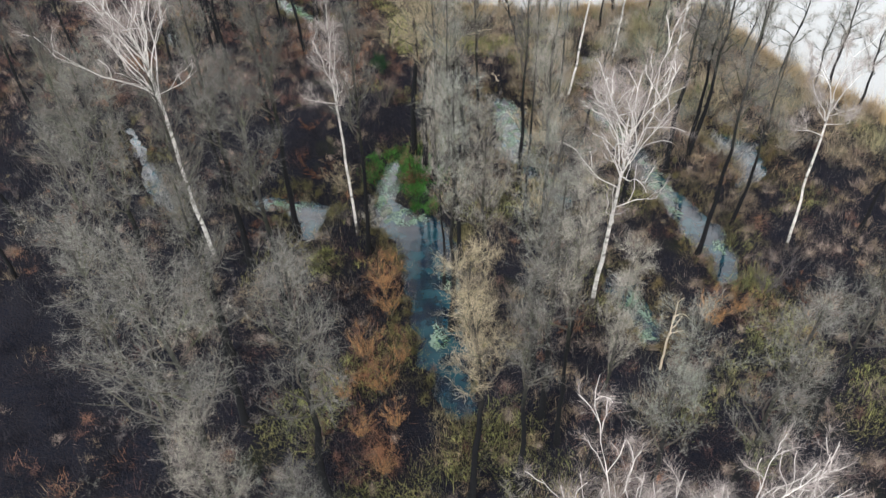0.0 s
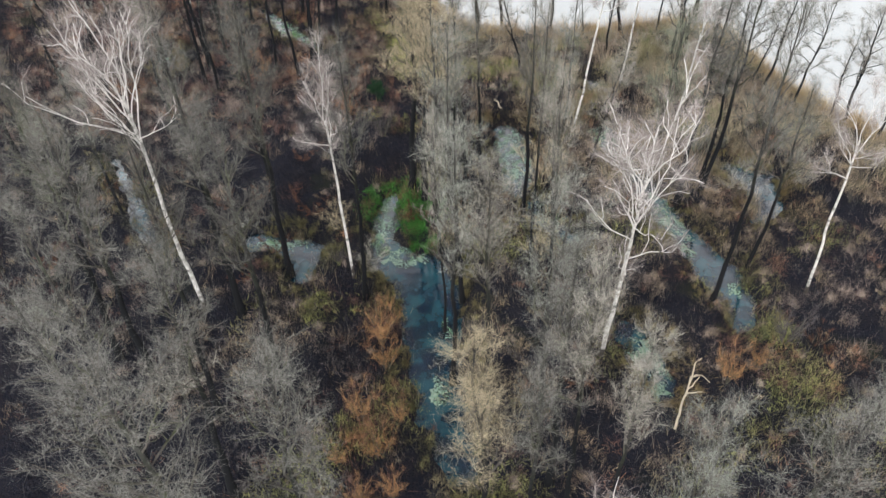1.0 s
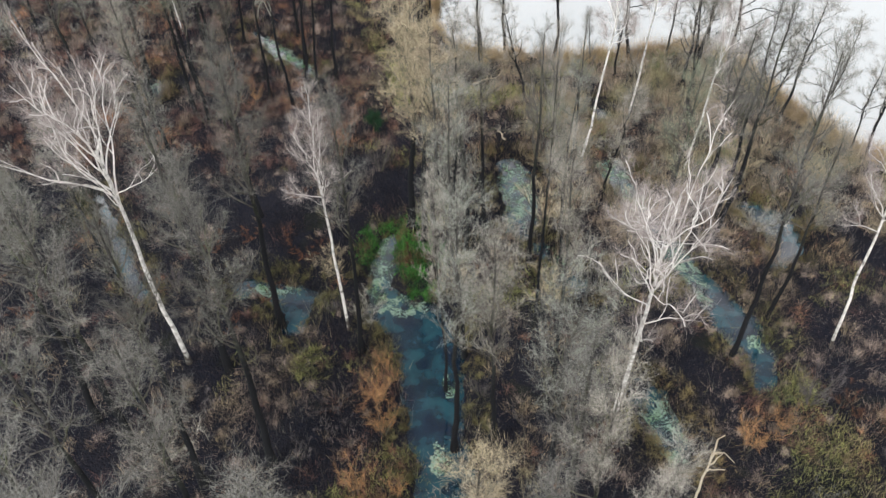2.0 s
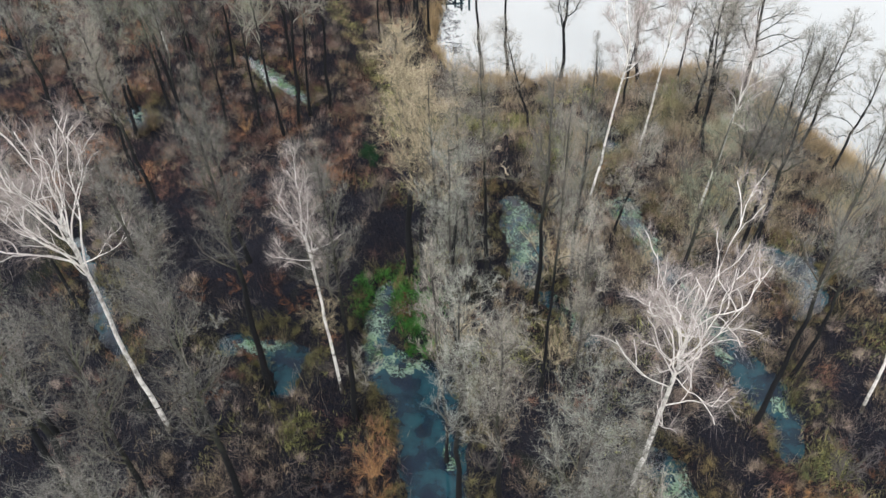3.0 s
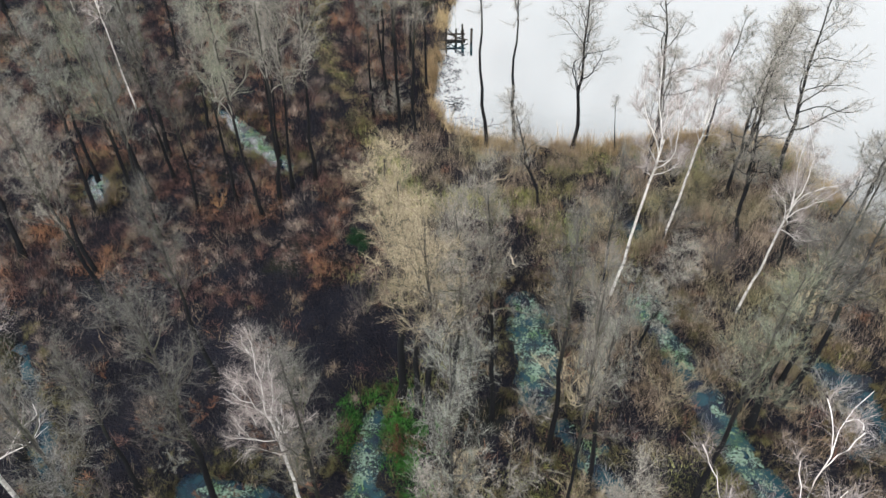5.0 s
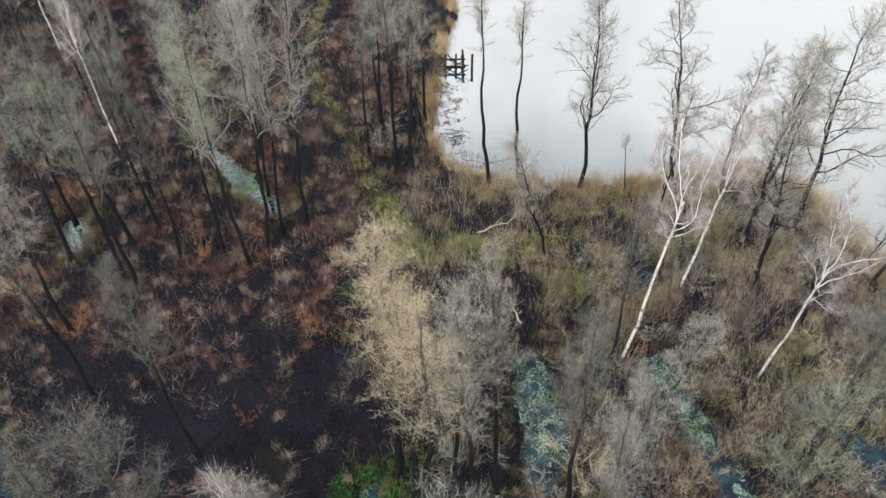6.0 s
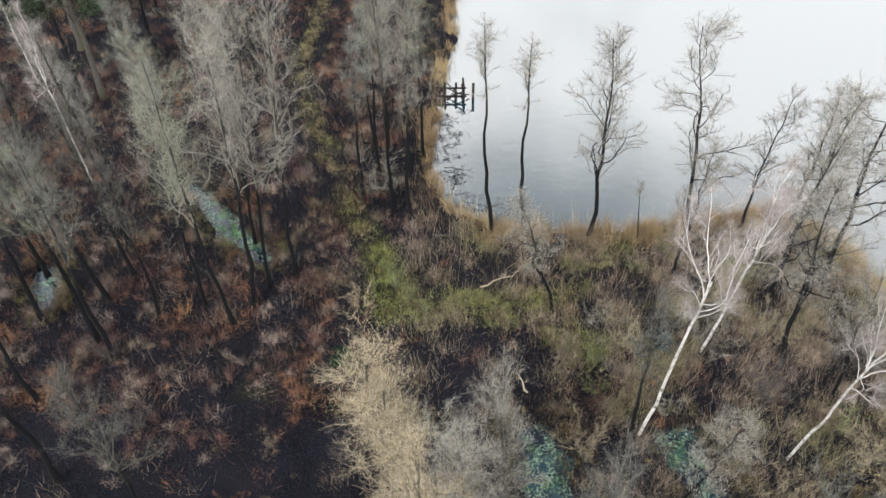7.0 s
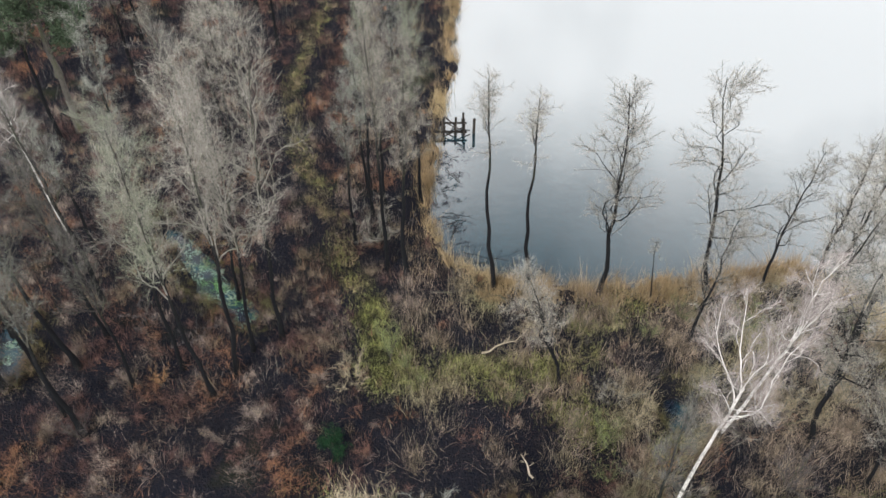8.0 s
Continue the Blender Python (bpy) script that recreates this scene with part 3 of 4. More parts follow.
WIDE = [build_birch("birch_tree", np.random.default_rng(786), 20.5, 0.70, 12, 38, 5, 0.16, TWIG_BIRCH, 0.0068, tall=1.0, thick=0.50, low=0.52, rise=0.72, tip=0.45, fine=30, stout=1.25),
        build_birch("birch_tree", np.random.default_rng(490), 21.0, 0.74, 12, 25, 3, 0.12, TWIG_BIRCH, 0.0072, tall=1.05, thick=0.55, low=0.72, rise=0.76, tip=0.5, fine=30, stout=1.25)]
FREE = {id(o): True for o in ALDERS + SPREADING + SHORES + SLIM + WIDE}
taken = []


def plant(kinds, which, natural, x, y, H, lean=(0, 0), wide=1.0, spin=None, label="", category="tree", group=""):
    """Puts one tree of a kind at a place: the first one itself, then copies."""
    ob = kinds[which % len(kinds)]
    m = place(x, y, rng.random() * 6.28 if spin is None else spin, H / natural, lean, wide)
    if FREE.pop(id(ob), None):
        ob.matrix_world = m
    else:
        ob = copy_thing(ob, m)
    tagged(ob, label, category, group)
    taken.append((x, y))
    return ob


# white birches: place, height, lean of the top
plant(WIDE, 0, 20.5, 9.5, 34.0, 19.6, (0.03, -0.03), 1.17, 0.2, "large spreading white birch with bare forked limbs", group="white birches")
plant(WIDE, 1, 21, -15.4, 38.2, 21.5, (-0.035, 0.0), 0.95, 2.0, "tall white birch with a high fan of bare limbs", group="white birches")
plant(WIDE, 0, 20.5, 6.2, 13.6, 15.8, (0.02, 0.0), 1.15, 1.0, "white birch crown of bare pale limbs", group="white birches")
plant(WIDE, 1, 21, 10.6, 13.0, 15.9, (0.03, 0.0), 1.1, 4.0, "white birch crown of bare pale limbs", group="white birches")
for x, y, H, lx, ly, i in ((-5.9, 40.6, 17.4, -0.035, -0.015, 0), (23.6, 39.0, 16.5, -0.05, 0.02, 1), (10.7, 57.3, 17.6, 0.10, 0.03, 2), (15.2, 62.8, 16.5, 0.01, -0.17, 0),
                           (18.2, 56.0, 16.2, 0.02, -0.14, 1), (-25.5, 79.0, 14.0, -0.04, 0, 0), (-35.0, 93.5, 13.0, -0.04, 0, 1)):
    plant(SLIM, i, 17, x, y, H, (lx, ly), 0.95, None, "slender white birch with a leaning trunk and bare pinkish twigs", group="white birches")

# lakeside alders
for i, (x, y, H, lx, ly) in enumerate(((3.5, 74.0, 16.2, -0.05, 0.0), (5.7, 74.3, 12.8, -0.02, 0), (10.2, 73.4, 15.0, -0.03, 0.06), (17.2, 73.6, 15.2, -0.12, 0.14), (20.6, 74.0, 11.0, 0.08, 0.04),
                                       (24.6, 75.0, 10.5, 0.0, 0), (25.0, 69.5, 14.5, -0.03, 0), (14.9, 69.2, 13.5, 0.03, 0), (7.0, 66.6, 9.0, -0.3, 0.04), (13.5, 73.1, 4.5, -0.1, 0),
                                       (27.3, 64.3, 10.5, 0.1, -0.05), (28.1, 63.6, 10.5, 0.04, 0), (29.6, 60.5, 9.5, 0.05, -0.02), (32.0, 58.8, 10.5, 0, 0), (32.9, 58.0, 10.5, 0, 0),
                                       (34.6, 55.6, 9.5, 0, 0), (22.2, 59.9, 13.0, -0.06, 0.03), (20.2, 62.5, 13.0, -0.06, 0.02), (20.3, 67.0, 12.0, 0.05, 0), (11.4, 52.9, 12.5, 0.12, -0.07), (22.8, 70.5, 12.5, 0.06, 0))):
    plant(SHORES, 3 if i in (0, 1, 9) else i % 3, 14, x, y, H, (lx, ly), 1.25 if i in (2, 3) else 1.1, None, "bare dark-trunked alder at the lake's edge", group="lakeside alders")

# tall alders of the wood: place, height, which crown (0-1 grey, 2 mossy, 3-4 pinkish, 5 straw, 6-7 dull brown), breadth
WOOD = ((-14.0, 21.5, 18.5, 6, 1.1), (-9.7, 17.4, 19.5, 6, 1.35), (-5.2, 18.8, 18.5, 6, 1.1), (-15.4, 25.8, 19.0, 7, 1.0), (-16.6, 31.9, 18.0, 6, 1.1), (-19.6, 34.1, 18.5, 7, 1.0),
        (-9.2, 31.2, 18.5, 6, 1.0), (-12.7, 30.0, 18.5, 6, 0.9), (0.6, 32.3, 17.5, 0, 1.0), (2.3, 31.6, 16.5, 3, 1.0), (6.0, 34.6, 18.6, 4, 0.8), (5.2, 27.8, 17.8, 0, 1.15), (6.3, 23.8, 17.4, 4, 1.0), (5.6, 25.6, 16.6, 6, 1.0), (7.4, 21.6, 16.0, 4, 1.0),
        (1.4, 20.2, 17.0, 5, 1.2), (4.0, 21.4, 15.0, 6, 1.0), (12.7, 17.5, 18.0, 6, 0.9), (8.9, 16.9, 18.0, 0, 1.0), (-8.6, 14.8, 16.0, 3, 1.2), (20.0, 24.0, 13.0, 7, 1.1),
        (0.1, 36.3, 17.2, 3, 0.6), (1.3, 38.8, 19.8, 0, 0.85), (5.6, 40.7, 19.2, 4, 0.65), (7.5, 43.8, 16.5, 0, 0.9), (5.7, 46.3, 16.5, 6, 0.9), (-2.4, 50.2, 18.8, 5, 1.1), (-0.6, 46.8, 18.2, 5, 1.0), (-1.4, 49.0, 18.0, 5, 0.95), (0.8, 48.4, 17.6, 3, 0.9),
        (1.5, 47.4, 19.2, 3, 1.0), (2.8, 48.6, 17.5, 4, 1.0), (13.0, 43.6, 17.0, 2, 1.0), (17.2, 48.2, 16.0, 6, 1.1), (19.1, 49.3, 16.0, 7, 1.1), (20.4, 41.5, 13.5, 7, 1.0), (-10.3, 41.4, 18.4, 6, 1.0),
        (-12.8, 37.6, 19.0, 6, 1.0), (-5.0, 39.0, 17.8, 6, 0.8), (17.1, 38.0, 19.5, 7, 0.8), (19.6, 50.8, 16.0, 7, 0.9), (-20.3, 55.3, 18.0, 3, 1.0), (-13.2, 51.4, 14.0, 7, 1.0), (-19.4, 63.2, 15.5, 1, 1.0),
        (-21.0, 64.8, 17.8, 2, 1.0), (-2.0, 74.9, 18.5, 3, 0.9), (-3.4, 75.8, 18.0, 4, 0.9), (-3.5, 80.5, 16.0, 3, 0.9), (-5.0, 84.0, 16.0, 2, 0.8), (-2.8, 86.4, 16.5, 0, 1.0), (-4.6, 89.5, 15.0, 3, 1.0), (-2.2, 92.5, 16.0, 2, 1.0), (-5.6, 78.0, 15.0, 1, 0.9), (-16.4, 88.5, 15.5, 3, 1.0), (-6.4, 96.5, 15.0, 0, 0.9), (-14.8, 85.5, 16.0, 3, 1.0), (-15.5, 92.0, 15.5, 0, 1.0), (-16.8, 98.5, 15.0, 3, 1.0), (-4.6, 81.0, 16.0, 1, 0.9), (-1.2, 82.4, 16.5, 2, 0.8), (-21.3, 67.9, 16.0, 6, 1.0),
        (-25.0, 66.3, 15.5, 0, 1.1), (-28.5, 66.9, 16.0, 1, 1.1), (-21.3, 72.9, 15.5, 7, 1.0), (-23.2, 60.5, 15.0, 3, 1.1), (-20.3, 70.2, 13.0, 6, 0.9), (-15.8, 44.3, 12.0, 6, 1.0), (9.6, 56.5, 12.0, 7, 0.9),
        (-26.4, 70.7, 14.5, 0, 1.1), (-23.2, 77.5, 13.0, 1, 1.1), (-17.6, 66.4, 12.0, 7, 0.9), (7.6, 30.2, 11.0, 7, 0.8), (28.8, 40.1, 12.0, 6, 1.0), (25.2, 30.4, 12.0, 2, 1.1), (-22.8, 46.5, 15.0, 1, 1.1),
        (-16.0, 6.0, 16.0, 0, 1.1), (-8.0, 2.0, 15.0, 6, 1.1), (3.0, 3.0, 14.0, 7, 1.0), (14.0, 4.0, 15.0, 1, 1.1), (-19.5, 99.0, 15.0, 3, 1.1), (-14.6, 103.5, 14.5, 0, 1.1), (-22.0, 106.0, 15.0, 1, 1.1), (-25.5, 97.5, 14.0, 3, 1.1), (-17.5, 110.0, 15.0, 0, 1.1), (-7.0, 105.0, 14.5, 3, 1.0), (-4.2, 101.0, 15.0, 0, 0.9), (-20.5, 91.5, 14.0, 4, 1.1), (-24.0, 87.0, 14.0, 0, 1.1), (-2.5, -4.0, 15.0, 2, 1.1), (8.5, -5.0, 14.0, 0, 1.1), (21.0, 11.0, 14.0, 6, 1.1))
# the taller, broad-crowned group by the track
for x, y, H, lx, ly, i in ((-12.8, 65.8, 18.5, -0.03, 0.03, 1), (-15.2, 68.0, 17.0, 0.02, 0.0, 0), (-11.9, 67.6, 20.5, 0.03, 0.04, 2), (-11.2, 69.2, 22.0, 0.03, 0.06, 0), (-9.6, 70.2, 20.5, 0.07, 0.03, 2), (-12.9, 73.6, 19.0, 0.03, 0.03, 0)):
    plant(SPREADING, i, 20, x, y, H, (lx, ly), 0.9, None, "tall broad-crowned bare alder with pale limbs", group="broad alders by the track")
taken.append((-10.0, 71.5))
CROWN = ("grey-brown", "grey-brown", "mossy grey-green", "pinkish-grey", "pinkish-grey", "pale straw-coloured", "dull brown", "dull brown")
for x, y, H, i, wide in WOOD:
    plant(ALDERS, i, 18, x, y, H, rng.normal(0, 0.02, 2), wide, None, "tall bare alder with a dark trunk and %s twigs" % CROWN[i], group="alders of the wood")


def clear(x, y, gap, water=0.5, track=1.4):
    p = np.array([x]), np.array([y])
    return shore(*p)[0] > water and HOLLOWS(*p)[0] < 0.4 and capsule(*p, TRACK)[0] > track and all((x - a) ** 2 + (y - b) ** 2 > gap * gap for a, b in taken)


tries = extra = 0
while extra < 48 and tries < 5000:
    tries += 1
    x, y = rng.uniform(-58, 38), rng.uniform(3, 135)
    if x > -1 and y > 58 or abs(x) > 15 + 0.42 * y or -9 < x < 9 and 51 < y < 74 or -27 < x < -2 and 42 < y < 65 or -7 < x < 3 and 19 < y < 45:
        continue
    if x > 8 and (20 < y < 47 or rng.random() < 0.5) or not clear(x, y, 3.6):
        continue
    i = int(rng.choice([0, 1, 2, 6, 7, 3]))
    plant(ALDERS, i, 18, x, y, rng.uniform(12.5, 17.5) if x < 8 else rng.uniform(9, 13), rng.normal(0, 0.03, 2), rng.uniform(0.9, 1.2), None,
          "tall bare alder with a dark trunk and %s twigs" % CROWN[i], group="alders of the wood")
    extra += 1


# ---- shrubs ----
def build_shrub(name, r, H, twig, stems=7, fine=17, arms=7, low=0.25, spread=0.62, bark=GREY_BARK):
    """Many stems from one stool, arching out into a dome of fine twigs."""
    ob = new(name)
    az = np.arange(stems) * 2.4 + r.normal(0, 0.3, stems)
    k = 5
    share = np.linspace(0, 1, k)
    out = r.uniform(0.08, spread, stems)
    hs = H * np.clip(1.05 - 0.45 * out + r.normal(0, 0.06, stems), 0.5, 1)
    reach = (out * hs)[:, None] * share ** 1.2
    x = np.cos(az)[:, None] * (0.15 + reach) + r.normal(0, 0.03 * H, (stems, k)) * share
    y = np.sin(az)[:, None] * (0.15 + reach) + r.normal(0, 0.03 * H, (stems, k)) * share
    z = hs[:, None] * share * 0.9 - 0.15
    pts = np.stack([x, y, z], -1)
    rad = np.repeat((0.011 * H * (1 - 0.8 * share))[None], stems, 0)
    bp, br = sprout(r, pts, rad, arms, low, 1.0, (0.26 * H, 0.17 * H), 38, 0.25, 3, bend=0.35, jitter=0.1)
    wp, wr = sprout(r, bp, br, fine + 8, 0.05, 1.0, (0.14 * H, 0.085 * H), 34, 0.32, 3, thick=0.6, jitter=0.17)
    for i in range(stems):
        part("stem", mesh_of("stem", *tubes(pts[i:i + 1], rad[i:i + 1], 4), bark, True), bark, ob)
    part("crown", mesh_of("crown", *joined([tubes(bp, np.maximum(br, 0.009), 3), twigs(wp, np.clip(wr, 0.006, 0.009))]), twig, True), twig, ob)
    return ob


SHRUB = {}
for kind, twig in (("grey", TWIG_GREY), ("pink", TWIG_PINK), ("tan", TWIG_TAN), ("brown", TWIG_BROWN), ("olive", TWIG_OLIVE)):
    SHRUB[kind] = [build_shrub("willow_shrub", np.random.default_rng(500 + len(SHRUB) * 10 + i), 4.0, twig) for i in range(2)]
    FREE.update({id(o): True for o in SHRUB[kind]})
SHRUB_LABEL = {"grey": "bare grey willow shrub of many fine twigs", "pink": "bare pinkish-brown willow shrub of fine twigs", "tan": "pale straw-coloured bare willow shrub",
               "brown": "low dark brown leafless shrub in the undergrowth", "olive": "olive-tinted mossy leafless shrub"}


def shrub_kind(x, y):
    """Which shrubs grow where, how tall and how thickly."""
    if -9 < x < 7 and 57 < y < 72:
        return ("tan", "tan", "grey", "olive"), (2.0, 4.0), 0.15 if y > 63 else 0.8
    if -1 < x < 9 and 38 < y < 60:
        return ("pink", "grey", "tan", "pink"), (3.0, 6.0), 1.0
    if x > 9 and y > 48:
        return ("grey", "pink", "pink", "tan"), (1.8, 3.6), 1.0
    if x > 8:
        return ("brown", "brown", "olive", "brown"), (1.2, 2.6), 0.4
    if -24 < x < -2 and 46 < y < 67:
        return ("brown", "brown", "brown", "brown"), (1.0, 2.4), 0.4
    if x < -6 and y > 44:
        return ("brown", "brown", "grey", "brown"), (1.5, 3.0), 0.6
    if x < -15 and y < 30:
        return ("brown", "grey", "brown", "brown"), (1.2, 2.6), 0.45
    return ("grey", "brown", "brown", "pink"), (2.0, 4.8), 0.8


TALL = [build_shrub("tall_willow", np.random.default_rng(600 + i), 5.0, t, 8, 18, 8, 0.2, 0.55) for i, t in enumerate((TWIG_TAN, TWIG_BROWN, TWIG_ORANGE, TWIG_OLIVE))]
FREE.update({id(o): True for o in TALL})
for x, y, H, i in ((-2.9, 68.8, 3.0, 3), (-1.0, 66.6, 2.6, 3), (-1.9, 67.6, 3.0, 3), (4.6, 65.4, 2.0, 3), (7.6, 63.4, 2.2, 3), (16.4, 31.8, 3.4, 2), (18.6, 33.0, 3.0, 2), (20.8, 34.8, 3.4, 1), (-4.8, 56.5, 4.5, 1), (9.0, 62.5, 5.0, 3), (22.5, 55.5, 5.0, 0), (18.2, 60.0, 5.0, 1), (24.5, 62.0, 4.5, 1),
                   (-3.5, 37.8, 2.4, 2), (-3.7, 35.2, 4.8, 2), (-3.3, 33.0, 4.6, 2), (-4.6, 29.4, 4.8, 2), (-3.4, 27.0, 4.4, 2), (-2.6, 24.6, 3.6, 2), (-3.0, 21.8, 3.2, 2), (-5.6, 26.6, 3.0, 2), (-2.4, 29.2, 3.0, 2), (-4.4, 24.2, 3.0, 2), (12.2, 61.0, 2.2, 2), (1.2, 44.6, 3.0, 0), (-7.4, 45.6, 2.8, 0), (-7.0, 42.0, 2.2, 1), (-19.7, 63.2, 3.4, 1), (-24.7, 66.8, 3.4, 1), (-16.8, 58.5, 3.6, 1), (-16.1, 66.7, 2.6, 2)):
    plant(TALL, i, 5.0, x, y, H, (0, 0), rng.uniform(0.9, 1.15), None, ("tall straw-coloured willow bush with fine bare twigs", "tall brown leafless bush", "rust-orange bush of dense dead twigs", "mossy grey-green leafless bush in the clearing")[i], "shrub", "tall bushes")

LOW = [build_shrub("low_shrub", np.random.default_rng(650 + i), 1.6, t, 6, 11, 5, 0.15, 0.9, ALDER_BARK) for i, t in enumerate((TWIG_BROWN, TWIG_RUST, TWIG_BROWN, TWIG_DULL))]
FREE.update({id(o): True for o in LOW})
count = tries = 0
while count < 75 and tries < 6000:
    tries += 1
    x, y = rng.uniform(-32, 26), rng.uniform(14, 86)
    if abs(x) > 12 + 0.36 * y or not clear(x, y, 1.2, 0.4, 1.2) or x > -2 and rng.random() < 0.6:
        continue
    plant(LOW, count, 1.6, x, y, rng.uniform(0.9, 2.0), (0, 0), rng.uniform(1.0, 1.5), None, ("low dark brown brushwood on the forest floor", "low rust-brown dead bush", "low dark brown brushwood on the forest floor", "low dull grey-brown brushwood")[count % 4], "shrub", "low brushwood")
    count += 1
count = tries = 0
number = {}
while count < 98 and tries < 9000:
    tries += 1
    x, y = rng.uniform(-45, 38), rng.uniform(8, 105)
    if abs(x) > 14 + 0.40 * y or not clear(x, y, 1.4, 0.4, 1.6):
        continue
    kinds, (lo, hi), share = shrub_kind(x, y)
    if rng.random() > share:
        continue
    kind = kinds[int(rng.integers(4))]
    number[kind] = number.get(kind, 0) + 1
    plant(SHRUB[kind], number[kind], 4.0, x, y, rng.uniform(lo, hi), (0, 0), rng.uniform(0.95, 1.3), None, SHRUB_LABEL[kind], "shrub", "willow shrubs")
    count += 1


count = tries = 0
while count < 34 and tries < 4000:
    tries += 1
    x, y = rng.uniform(9, 30), rng.uniform(47, 73)
    if not clear(x, y, 1.3, 0.5, 1.0) or lake_side(np.array([x]), np.array([y]))[0] < 2.2:
        continue
    kind = ("pink", "tan", "brown", "olive")[count % 4]
    number[kind] = number.get(kind, 0) + 1
    plant(SHRUB[kind], number[kind], 4.0, x, y, rng.uniform(1.8, 4.2), (0, 0), rng.uniform(0.95, 1.3), None, SHRUB_LABEL[kind], "shrub", "willow shrubs")
    count += 1


# ---- low growth, too many to count ----
def blades(name, n, box, keep, mat, tall, width, lean, label, category, seed, clump=0.35, per=14, tries=12, dome=0.0):
    """Tufts of blades spread over a box where keep(x, y) says so (a share between 0 and 1).
    dome: radius in metres of rounded mounds whose fronds arch outwards from one stool; 0 for loose tufts."""
    r = np.random.default_rng(seed)
    tufts = n // per
    x, y = r.uniform(box[0], box[1], tufts * tries), r.uniform(box[2], box[3], tufts * tries)
    ok = r.random(len(x)) < keep(x, y)
    x, y = x[ok][:tufts], y[ok][:tufts]
    size = r.uniform(0.6, 1.3, len(x)) * np.clip(0.85 + 0.8 * waves(x, y, 2.0, 51), 0.3, 1.7)
    x, y, size = np.repeat(x, per), np.repeat(y, per), np.repeat(size, per)
    if dome:
        m = len(x)
        u, az = np.sqrt(r.random(m)) * np.where(r.random(m) < 0.3, r.uniform(1.0, 2.4, m), r.uniform(0.7, 1.15, m)), r.random(m) * 6.28
        wide = np.repeat(np.exp(r.normal(-0.1, 0.55, m // per)), per) * size * dome
        lobe = 1 + 0.45 * np.sin(az * 2 + np.repeat(r.random(m // per) * 6.28, per))
        out = np.stack([np.cos(az), np.sin(az)], 1)
        seat = np.stack([x, y], 1) + out * (u * wide * lobe)[:, None]
        ok = shore(seat[:, 0], seat[:, 1]) > -0.1
        rise = np.repeat(r.uniform(*tall, m // per), per) * size * np.maximum(1 - 0.75 * u * u, 0.05) * r.uniform(0.55, 1.05, m)
        z = np.maximum(height(seat[:, 0], seat[:, 1]), -0.05) + rise
        p = np.concatenate([seat, z[:, None]], 1)
        way = unit(np.concatenate([out * (0.55 * u)[:, None], np.full((m, 1), 0.55)], 1) + r.normal(0, lean, (m, 3)))
        long = (r.uniform(0.25, 0.6, m) * dome)[:, None]
        turn = r.random(m) * 6.28
        w = np.stack([np.cos(turn), np.sin(turn), 0 * turn], 1) * (width * r.uniform(0.6, 1.4, m))[:, None]
        verts = np.stack([p - way * long - w / 2, p - way * long + w / 2, p + way * long], 1)[ok].reshape(-1, 3)
        ob = new(name, mesh_of(name, verts, np.arange(len(verts)).reshape(-1, 3), mat))
        return tagged(ob, label, category, kind="stuff")
    x, y = x + r.normal(0, clump, len(x)) * size, y + r.normal(0, clump, len(y)) * size
    good = shore(x, y) > -0.25
    x, y, size = x[good], y[good], size[good]
    m = len(x)
    z = np.maximum(height(x, y), -0.05) - 0.03
    az, h = r.random(m) * 6.28, r.uniform(*tall, m) * size
    out = np.abs(r.normal(lean, lean * 0.5, m)) * h
    dx, dy = np.cos(az), np.sin(az)
    turn = r.random(m) * 6.28
    wx, wy = np.cos(turn) * width * r.uniform(0.6, 1.4, m), np.sin(turn) * width * r.uniform(0.6, 1.4, m)
    p = np.stack([x, y, z], 1)
    tip = p + np.stack([dx * out, dy * out, h * np.clip(1 - 0.4 * out / h, 0.4, 1)], 1)
    w = np.stack([wx, wy, 0 * wx], 1)
    verts = np.stack([p - w / 2, p + w / 2, tip], 1).reshape(-1, 3)
    ob = new(name, mesh_of(name, verts, np.arange(m * 3).reshape(-1, 3), mat))
    return tagged(ob, label, category, kind="stuff")


def reed_share(x, y):
    d = lake_side(x, y)
    return np.where((d > -0.2) & (d < np.where(x < 2, 0.9, 1.9) + 0.5 * waves(x, y, 5, 17)), 0.9, 0) * np.clip(np.where(x < 2, 0.35, 0.8) + 0.8 * waves(x, y, 2.6, 16), 0.03, 1)


# densest in the dips between mounds, so its dark colour deepens the shade there
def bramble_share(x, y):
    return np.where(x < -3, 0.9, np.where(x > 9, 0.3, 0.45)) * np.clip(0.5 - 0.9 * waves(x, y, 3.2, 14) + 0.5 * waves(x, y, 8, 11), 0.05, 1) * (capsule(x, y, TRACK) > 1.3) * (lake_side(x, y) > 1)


def dry_share(x, y):
    return growth(x, y) * (np.where(x > 8, np.where(y > 46, 1.0, 0.22), np.where((x > -2) | (x > -7) & (y > 73), 0.7, 0.12)) * np.clip(0.15 + 1.1 * waves(x, y, 3.2, 14) + 0.5 * waves(x, y, 5, 12), 0.005, 1) * (lake_side(x, y) > 0.5))


def worn_share(x, y):
    """Trodden straw along the track, thin on the two wheel lines."""
    d = capsule(x, y, TRACK)
    return np.clip(1.3 - d / 0.8, 0, 1) * np.where(np.abs(d - 0.55) < 0.16, 0.25, 0.8) * np.where(y > 77, 1, 0.5)


